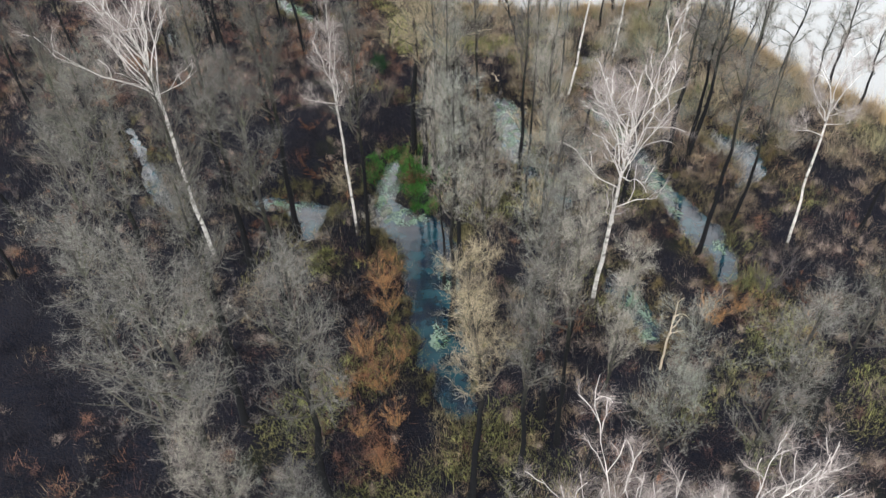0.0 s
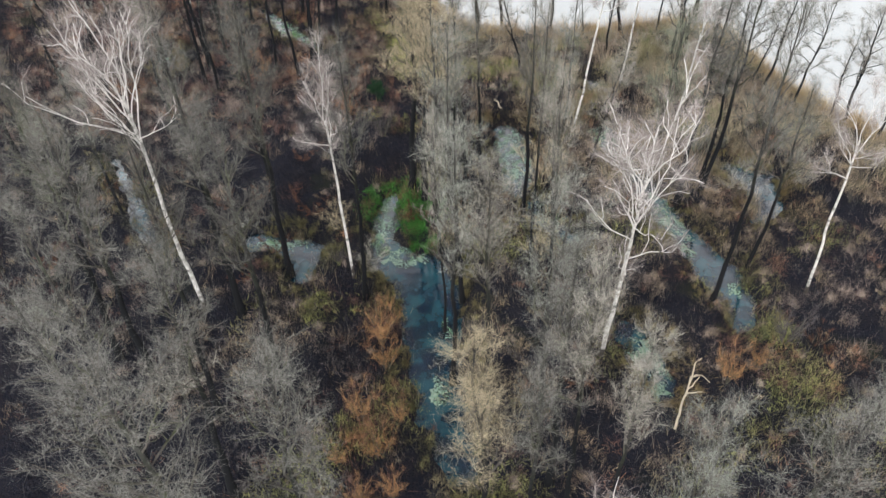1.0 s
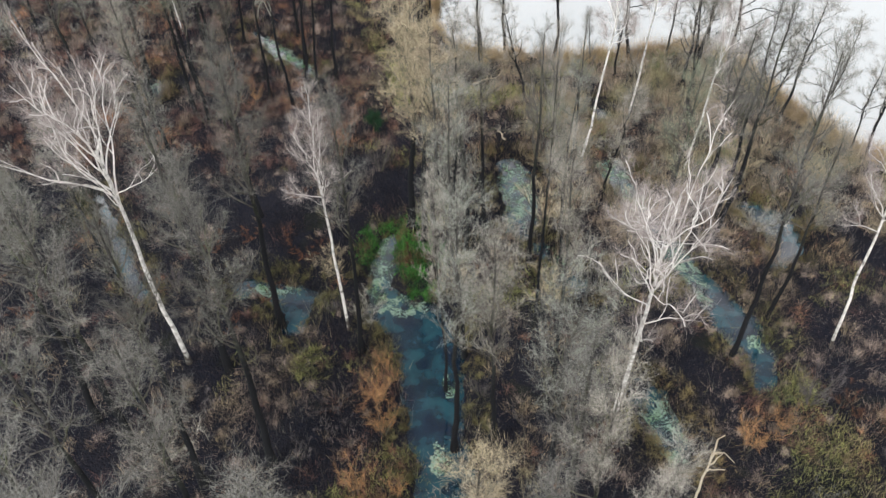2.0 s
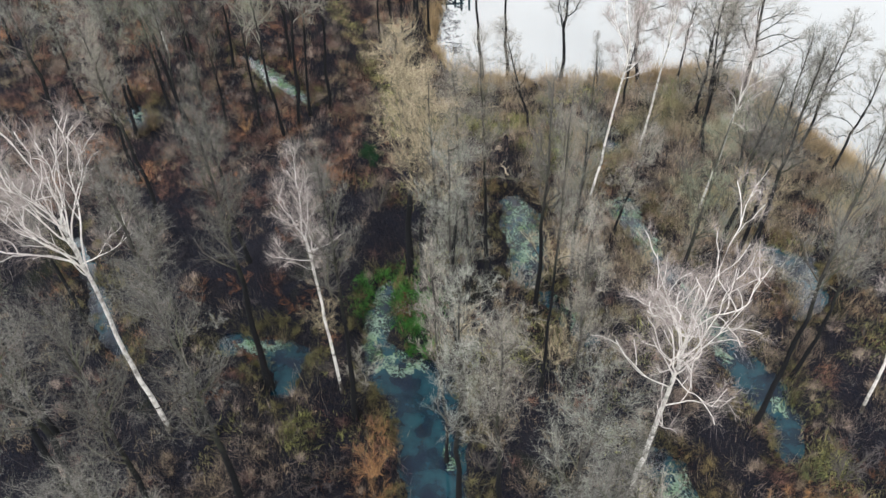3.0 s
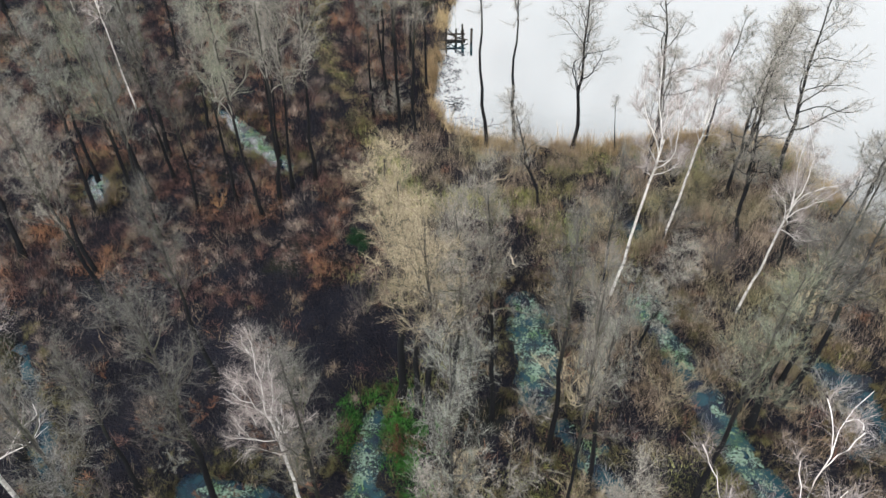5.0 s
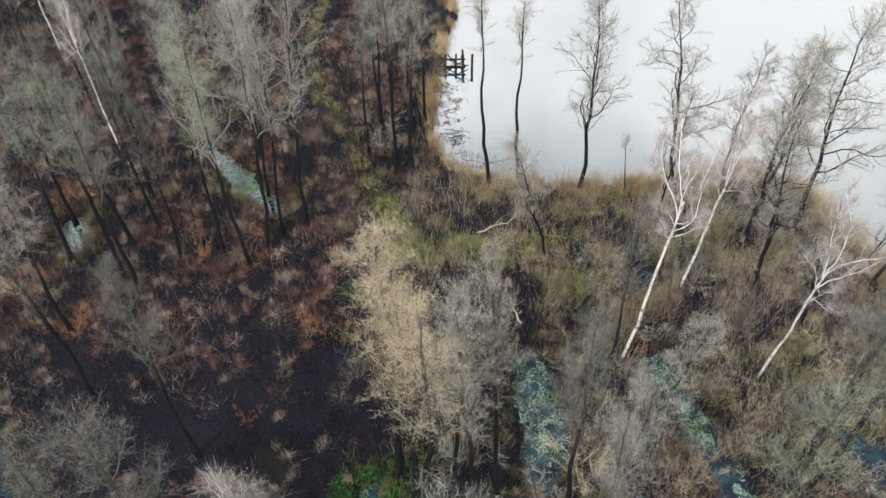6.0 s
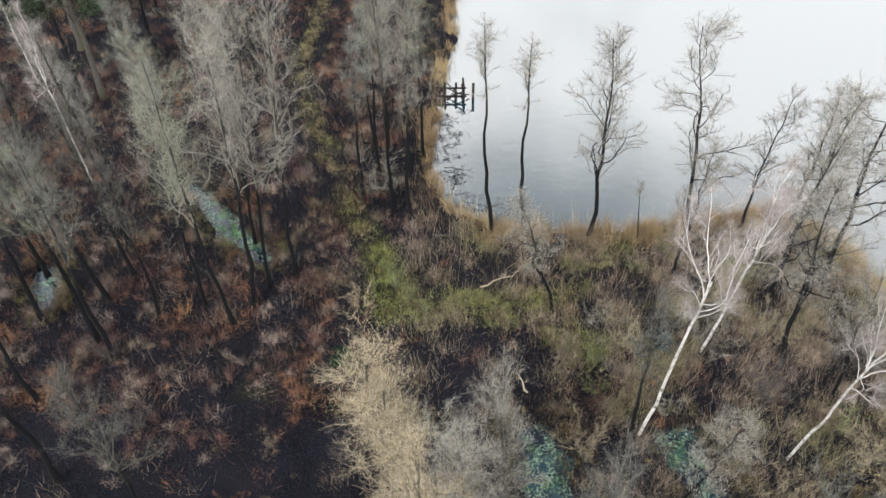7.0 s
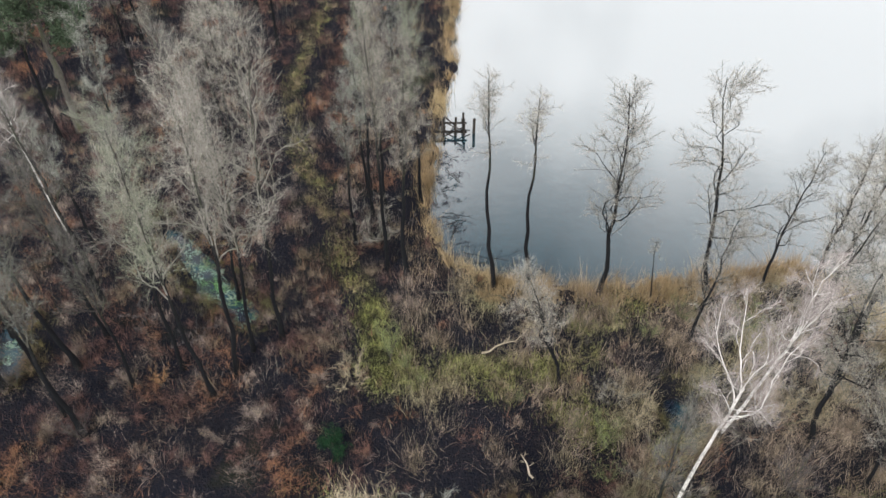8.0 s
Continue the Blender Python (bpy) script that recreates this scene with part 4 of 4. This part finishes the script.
def fern_share(x, y):
    brown = np.where((x < -3) & (y > 56), 1.0, np.where((x > 9) & (y < 47), 0.9, 0.3))
    mound = spots([(-7.5, 72.5, 4, 5), (-3, 71.5, 2.5, 2.5), (-14, 62, 3, 3), (17.4, 33.6, 3.2, 2.6), (20.5, 45, 3, 5), (11.5, 41, 2.5, 4), (-10, 36, 3, 3), (-14, 33, 4, 4)])(x, y)
    return growth(x, y) * (np.maximum(brown * np.clip(0.9 * waves(x, y, 3.2, 14) + 0.9 * waves(x, y, 3.0, 33) - 0.25, 0, 1), mound * np.clip(0.4 + waves(x, y, 2, 34), 0, 1)) * (capsule(x, y, TRACK) > 1.2) * (lake_side(x, y) > 1))


def sapling_share(x, y):
    dark = (x > -24) & (x < -2) & (y > 46) & (y < 66) | (x < -15) & (y < 30)
    return growth(x, y) * (np.where(dark, 0.12, 0.6) * np.clip(0.3 + 0.8 * waves(x, y, 3.2, 14) + 0.5 * waves(x, y, 7, 15), 0.02, 1) * (capsule(x, y, TRACK) > 1.5) * (lake_side(x, y) > 1))


def sedge_share(x, y):
    d = np.full(np.shape(x), 1e9)
    for line in POOLS:
        d = np.minimum(d, capsule(x, y, line))
    return np.where((d > -0.1) & (d < 1.6), 0.75, 0) * np.clip(0.55 + 0.8 * waves(x, y, 4, 19), 0.05, 1)


def green_share(x, y):
    glade = spots([(-3.2, 69.4, 1.6, 2.0), (-2.6, 67.3, 2.4, 1.6), (2.5, 67.8, 2.6, 0.9), (6.0, 67.6, 2.4, 1.0), (7.6, 64.6, 1.7, 1.2), (8.6, 63.2, 1.7, 1.0), (11.2, 72.4, 2.6, 0.8), (10.0, 70.9, 2.2, 0.6), (12.5, 62, 1.4, 1.4), (-4.4, 72, 1.2, 1.8), (-8, 38, 1.2, 1.4), (20.6, 35.6, 1.2, 1.2)])(x, y)
    return growth(x, y) * (np.maximum(np.maximum(np.clip(1.5 - capsule(x, y, TRACK) / 0.75, 0, 1) * np.where(y > 77, 0.13, 0.34), glade), np.clip(waves(x, y, 11, 13) - np.where(y < 46, 0.35, 0.6), 0, 1) * 0.6 * (y < 60) * (x > -13)))


def scrub_share(x, y):
    return growth(x, y) * (np.where(x > 8.5, np.where(y > 57, 0.65, 0.35), 0.35 * (y > 60)) * np.clip(0.12 + 1.1 * waves(x, y, 3.2, 14) + 0.5 * waves(x, y, 4, 22), 0.005, 1) * (lake_side(x, y) > 0.8) * (shore(x, y) > 0.3))


def marsh_share(x, y):
    s = spots([(-1.9, 47.5, 2.0, 2.8), (-5.3, 48.6, 0.7, 2.2), (-1.4, 44.0, 1.2, 0.8), (-3.4, 50.4, 1.6, 0.8)])(x, y)
    return s * np.clip(0.5 + 1.2 * waves(x, y, 1.6, 35), 0.04, 1)


def rust_share(x, y):
    """Dead bracken: marked stands, and mounds over the wood's floor."""
    s = spots([(-3.6, 36, 1.6, 4.0), (-4.0, 28, 2.4, 5), (19, 33.5, 3, 2.5), (-16, 64, 2.4, 2), (-13.4, 66, 1.6, 2), (-21, 63.5, 2, 1.6), (-8, 61, 1.5, 2), (-4, 23, 2, 2), (13, 60, 2, 2), (10, 60, 2, 2), (-16.4, 69.6, 2.4, 1.5), (-17.9, 66.3, 2.0, 1.2), (-22, 71.9, 2.2, 1.2), (-9.2, 63.3, 1.6, 1.0), (-3.5, 61.5, 1.5, 1.0)])(x, y)
    s = s * np.clip(0.45 + 0.9 * waves(x, y, 3.5, 20), 0, 1)
    wood = (x < -3) & (y > 57)
    return growth(x, y) * (capsule(x, y, TRACK) > 1.1) * np.maximum(s, np.clip(0.7 * waves(x, y, 5.5, 14) + 0.8 * waves(x, y, 1.7, 41) + 0.1, 0, 1) * np.where(wood, 0.9, np.where(x < 3, 0.12, 0.2)))


WIDE_BOX = (-52, 40, 4, 132)
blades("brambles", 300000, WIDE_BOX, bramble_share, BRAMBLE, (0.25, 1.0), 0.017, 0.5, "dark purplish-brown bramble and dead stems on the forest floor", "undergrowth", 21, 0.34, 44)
blades("saplings", 42000, WIDE_BOX, sapling_share, TWIG_STUFF, (0.7, 1.9), 0.014, 0.3, "thin grey-brown leafless saplings and whips", "saplings", 27, 0.5, 9)
blades("sedge", 70000, (-28, 27, 24, 82), sedge_share, SEDGE, (0.3, 0.9), 0.02, 0.3, "olive and yellow sedge tussocks along the pools", "sedge", 28, 0.25, 80, 60, dome=0.6)
blades("dry_grass", 170000, WIDE_BOX, dry_share, DRY_GRASS, (0.3, 1.1), 0.016, 0.42, "straw-coloured dead grass in tufts", "grass", 22, 0.28, 40)
blades("trodden_grass", 22000, (-14, 10, 65, 113), worn_share, DRY_GRASS, (0.08, 0.3), 0.022, 0.7, "pale trodden grass along the woodland track", "grass", 43, 0.25, 16, 60)
blades("dead_fern", 150000, (-44, 32, 12, 95), fern_share, DEAD_FERN, (0.4, 1.2), 0.016, 0.3, "tan-brown dead fern and grass in low mounds", "undergrowth", 32, 0.65, 110, 60, dome=0.8)
blades("bracken", 270000, (-52, 36, 10, 130), rust_share, BRACKEN, (0.25, 1.1), 0.017, 0.34, "rust-brown dead bracken in arching clumps", "bracken", 23, 0.6, 64, 60, dome=0.9)
blades("green_grass", 110000, (-40, 36, 10, 115), green_share, GREEN_GRASS, (0.15, 0.55), 0.024, 0.5, "mossy yellow-green grass along the track and clearing", "grass", 24, 0.3, 18, 90)
blades("bright_grass", 24000, (-9, 4, 40, 54), marsh_share, BRIGHT_GRASS, (0.12, 0.35), 0.05, 0.5, "bright green marsh plants round the head of the pool", "marsh plants", 25, 0.25, 14)
blades("scrub", 75000, (-2, 36, 48, 75), scrub_share, SCRUB, (0.5, 2.0), 0.013, 0.4, "pale grey and tan leafless scrub between the birches", "undergrowth", 29, 0.45, 30, 30)
blades("reeds", 34000, (-4, 42, 50, 118), reed_share, REED, (0.6, 1.6), 0.03, 0.35, "golden dry reeds fringing the lake", "reeds", 26, 0.22, 14, 40)


def floating_twigs(n, seed):
    """Dead twigs and leaves adrift along the reed edge, each a small flat sliver."""
    r = np.random.default_rng(seed)
    x, y = r.uniform(-0.8, 3.4, n * 6), r.uniform(76.5, 90.0, n * 6)
    d = -lake_side(x, y)
    ok = (d > 0.05) & (r.random(n * 6) < np.clip(1.25 - d / 2.2, 0, 1) * np.clip(0.35 + 0.9 * waves(x, y, 1.8, 71), 0, 1))
    x, y = x[ok][:n], y[ok][:n]
    m = len(x)
    az, long = r.random(m) * 6.28, r.uniform(0.2, 0.6, m) ** 2
    a = np.stack([np.cos(az), np.sin(az), r.normal(0, 0.05, m)], 1) * long[:, None]
    w = np.stack([-np.sin(az), np.cos(az), 0 * az], 1) * r.uniform(0.008, 0.024, m)[:, None]
    p = np.stack([x, y, r.uniform(0.012, 0.03, m)], 1)
    verts = np.stack([p - a, p + w, p + a, p - w], 1).reshape(-1, 3)
    tagged(new("floating_twigs", mesh_of("floating_twigs", verts, np.arange(m * 4).reshape(-1, 4), BRAMBLE)), "dark dead twigs and leaves adrift along the bank", "debris", kind="stuff")


floating_twigs(700, 72)


# milky green film of algae on the pools, in ragged sheets
def algae_film(step):
    places = [(5.6, 54.5, 1.8, 4.4), (-14.5, 75.5, 4.5, 6.5), (-26.2, 69.5, 1.0, 1.2), (12.4, 33.4, 1.4, 2.8), (12.9, 57.2, 1.4, 1.6), (-0.2, 31.5, 0.7, 1.4), (0.4, 36.6, 0.5, 1.2), (-4.1, 46.4, 1.3, 4.2), (-2.6, 43.0, 1.8, 1.1),
                   (19.2, 39.6, 0.6, 0.9), (14.3, 53.8, 1.0, 2.8), (13.7, 56.3, 0.9, 2.2), (-11.6, 44.4, 2.2, 0.8), (7.8, 46.9, 1.0, 1.9), (16.4, 46.0, 1.4, 5.0)]
    share = spots(places)
    x, y = np.meshgrid(np.arange(-28, 22, step), np.arange(28, 82, step))
    x, y = x.ravel(), y.ravel()
    grown = share(x, y) * 0.9 + 0.5 * waves(x, y, 1.5, 18) + 0.3 * waves(x, y, 0.55, 37) - 0.42
    ok = (shore(x, y) < 0.25) & (grown > 0) & (share(x, y) > 0)
    x, y = x[ok], y[ok]
    nearest = np.argmin([((x - a) / rx) ** 2 + ((y - b) / ry) ** 2 for a, b, rx, ry in places], 0)
    r = np.random.default_rng(31)
    for k in range(len(places)):
        i, j = np.round(x[nearest == k] / step).astype(int), np.round(y[nearest == k] / step).astype(int)
        if len(i) < 8:
            continue
        corner = np.stack([np.stack([i + a, j + b], 1) for a, b in ((0, 0), (1, 0), (1, 1), (0, 1))], 1).reshape(-1, 2)
        spot, index = np.unique(corner, axis=0, return_inverse=True)
        flat = np.concatenate([(spot - 0.5) * step + r.normal(0, step * 0.16, spot.shape), r.uniform(0.002, 0.006, (len(spot), 1))], 1)
        me = mesh_of("algae_film", flat, index.reshape(-1, 4), ALGAE)
        tagged(new("algae_film", me), "milky blue-green film of algae and duckweed on a pool", "algae", kind="stuff")


algae_film(0.08)


# ---- pier, dead wood and evergreens ----
def bar(p, q, w, h):
    """A square timber from p to q."""
    p, q = Vector(p), Vector(q)
    bm = bmesh.new()
    bmesh.ops.create_cube(bm, size=1)
    turn = (q - p).to_track_quat("Z", "Y").to_matrix().to_4x4()
    bmesh.ops.transform(bm, matrix=Matrix.Translation((p + q) / 2) @ turn @ Matrix.Diagonal((w, h, (q - p).length, 1)), verts=bm.verts)
    bmesh.ops.bevel(bm, geom=bm.edges[:], offset=min(w, h) * 0.12, segments=1, affect="EDGES")
    return bm


def pole(p, q, r0, r1, sides=8):
    """A round post or stick from p to q."""
    p, q = Vector(p), Vector(q)
    bm = bmesh.new()
    bmesh.ops.create_cone(bm, cap_ends=True, segments=sides, radius1=r0, radius2=r1, depth=(q - p).length)
    turn = (q - p).to_track_quat("Z", "Y").to_matrix().to_4x4()
    bmesh.ops.transform(bm, matrix=Matrix.Translation((p + q) / 2) @ turn, verts=bm.verts)
    return bm


def build_pier():
    ob = thing("fishing_pier", pose(0.3, 91.2, 0), "old dark wooden fishing pier with leaning posts at the reed edge", "pier")
    for x, y, h, lean in ((0.1, -0.5, 0.95, 0.05), (0.15, 0.55, 1.0, -0.03), (1.0, -0.5, 0.9, 0.04), (1.65, -0.55, 1.25, 0.08), (1.72, 0.5, 1.5, -0.05), (1.05, 0.55, 1.0, 0.04)):
        part("post", pole((x, y, -0.9), (x + lean, y, h), 0.10, 0.085), PLANK, ob)
    for y in (-0.6, 0.6):
        part("beam", bar((-0.7, y, 0.45), (1.95, y, 0.42), 0.10, 0.14), PLANK, ob)
    part("crossbeam", bar((0.1, -0.7, 0.34), (0.1, 0.7, 0.34), 0.09, 0.12), PLANK, ob)
    part("crossbeam", bar((1.72, -1.0, 0.5), (1.62, 0.95, 0.55), 0.2, 0.18), PLANK, ob)
    part("crossbeam", bar((0.95, -0.6, 0.4), (1.0, 0.65, 0.46), 0.08, 0.1), PLANK, ob)
    for p, q in (((0.2, -0.65, 0.1), (1.6, -0.65, 0.9)), ((1.1, 0.65, 0.05), (0.3, 0.65, 0.9)), ((1.8, -0.5, 0.1), (1.8, 0.5, 0.95)), ((1.3, -0.3, 0.5), (2.2, -0.1, 0.2)), ((0.3, 0.5, 0.5), (1.5, -0.5, 0.55)), ((0.6, -0.6, 0.5), (1.2, 0.5, 0.5))):
        part("brace", bar(p, q, 0.05, 0.09), PLANK, ob)
    for i in (0, 1, 2):
        x = -0.6 + 0.29 * i
        part("plank", bar((x, -0.68, 0.54 + 0.01 * (i % 3)), (x + 0.03, 0.68, 0.54 + 0.012 * ((i + 1) % 3)), 0.17, 0.04), PLANK, ob)
    lone = thing("mooring_post", pose(2.8, 91.0, 0), "thick dark wooden post standing in the lake", "post")
    part("shaft", pole((0, 0, -1.0), (0.03, 0, 1.35), 0.12, 0.11, 10), PLANK, lone)
    part("cap", pole((0.03, 0, 1.35), (0.03, 0, 1.40), 0.13, 0.10, 10), PLANK, lone)


build_pier()


def dead_branch(name, m, r, L, mat, label, category, forks=5, radius=0.05):
    """A bare branch lying along x, its forks as parts."""
    ob = thing(name, m, label, category)
    k = 7
    share = np.linspace(0, 1, k)
    line = np.stack([share * L, np.cumsum(r.normal(0, 0.05 * L, k)), 0.06 + np.abs(np.cumsum(r.normal(0, 0.03 * L, k)))], 1)[None]
    rad = (radius * (1 - 0.75 * share))[None]
    part("stem", mesh_of("stem", *tubes(line, rad, 6), mat, True), mat, ob)
    fp, fr = sprout(r, line, rad, forks, 0.25, 0.95, (0.45 * L, 0.22 * L), 42, 0.25, 5, bend=0.1, thick=0.7, jitter=0.1)
    for i in range(forks):
        tp, tr = sprout(r, fp[i:i + 1], fr[i:i + 1], 4, 0.3, 1.0, (0.16 * L, 0.10 * L), 40, 0.1, 3, thick=0.7)
        part("fork", mesh_of("fork", *joined([tubes(fp[i:i + 1], np.maximum(fr[i:i + 1], 0.012), 5), tubes(tp, np.maximum(tr, 0.008), 3)]), mat, True), mat, ob)
    return ob


for i, (x, y, z, spin, L) in enumerate(((0.5, 86.6, 0.02, -1.1, 1.9), (0.2, 84.0, 0.02, 0.5, 1.5), (0.3, 81.6, 0.02, -0.2, 2.0), (0.6, 80.3, 0.02, 0.35, 1.4), (1.6, 77.6, 0.1, -0.5, 2.0), (0.9, 79.0, 0.02, 1.2, 1.3), (0.4, 88.4, 0.02, -0.7, 1.2), (2.4, 76.2, 0.5, 0.4, 3.0), (8.2, 73.6, 0.5, 2.6, 2.5))):
    dead_branch("fallen_branch", pose(x, y, z, 0, 0, math.degrees(spin)), np.random.default_rng(700 + i), L, ALDER_BARK, "dark fallen branch lying in the water by the bank", "fallen branch", 4, 0.03)["group"] = "fallen branches"
for i, (x, y, spin, L) in enumerate(((2.5, 68.6, 0.65, 2.7), (5.1, 60.6, 1.9, 1.4), (-0.5, 73.2, 0.1, 4.2), (4.4, 72.6, 2.9, 3.4), (0.8, 41.8, 0.05, 2.6), (24.5, 44.0, 0.7, 3.0))):
    dead_branch("dead_bough", pose(x, y, float(height(np.array([x]), np.array([y]))[0]) + 0.25, 0, 0, math.degrees(spin)), np.random.default_rng(720 + i), L, DEAD_WOOD if i in (0, 1) else GREY_BARK, "%s bough lying on the undergrowth" % ("pale barkless" if i in (0, 1) else "grey fallen"), "fallen branch", 3, 0.07)["group"] = "fallen branches"


def build_snag(x, y, H):
    r = np.random.default_rng(740)
    ob = thing("dead_snag", place(x, y), "broken dead tree, pale tan and barkless, forked at the top", "dead tree")
    tp, tr = stem(r, H, 0.10, wobble=0.05, tip=0.5)
    part("trunk", mesh_of("trunk", *tubes(tp, tr * 0.75, 7), DEAD_WOOD, True), DEAD_WOOD, ob)
    lp, lr = sprout(r, tp, tr, 5, 0.5, 0.98, (1.6, 1.1), 38, 0.3, 5, bend=0.4, thick=0.7, jitter=0.1)
    for i in range(5):
        part("limb", mesh_of("limb", *tubes(lp[i:i + 1], np.maximum(lr[i:i + 1], 0.02), 5), DEAD_WOOD, True), DEAD_WOOD, ob)


build_snag(12.9, 28.8, 5.6)


def leafy(name, x, y, H, R, n, leaf, mat, label, category, seed, trunk=False):
    """An evergreen: a short stem with a cloud of small leaves gathered in clumps."""
    r = np.random.default_rng(seed)
    ob = thing(name, place(x, y), label, category)
    tp, tr = stem(r, H * 0.85, 0.018 * H, wobble=0.03)
    lp, lr = sprout(r, tp, tr, 16, 0.45 if trunk else 0.1, 1.0, (R * 1.1, R * 0.5), 60, 0.15, 5, bend=0.2)
    part("trunk", mesh_of("trunk", *tubes(tp, tr, 7), GREY_BARK, True), GREY_BARK, ob)
    for i in range(len(lp)):
        part("limb", mesh_of("limb", *tubes(lp[i:i + 1], lr[i:i + 1], 4), GREY_BARK, True), GREY_BARK, ob)
    bp, br = sprout(r, lp, lr, 7, 0.3, 1.0, (R * 0.4, R * 0.25), 45, 0.1, 3)
    seat = bp.reshape(-1, 3)[r.integers(0, bp.shape[0] * 3, n)] + r.normal(0, R * 0.07, (n, 3))
    a, b = unit(r.normal(0, 1, (n, 3))) * leaf, unit(r.normal(0, 1, (n, 3))) * leaf * 0.45
    verts = np.stack([seat - a, seat + b, seat + a, seat - b], 1).reshape(-1, 3)
    part("crown", mesh_of("crown", verts, np.arange(n * 4).reshape(-1, 4), mat), mat, ob)


leafy("evergreen_bush", -5.7, 62.2, 1.5, 1.1, 2600, 0.06, IVY, "small dark green evergreen bush on the brown forest floor", "shrub", 750)
leafy("pine_tree", -28.5, 91.0, 17.0, 4.6, 15000, 0.16, NEEDLE, "dark green pine among the bare trees", "tree", 751, True)
leafy("pine_tree", -33.0, 99.0, 16.0, 4.4, 13000, 0.16, NEEDLE, "dark green pine among the bare trees", "tree", 752, True)
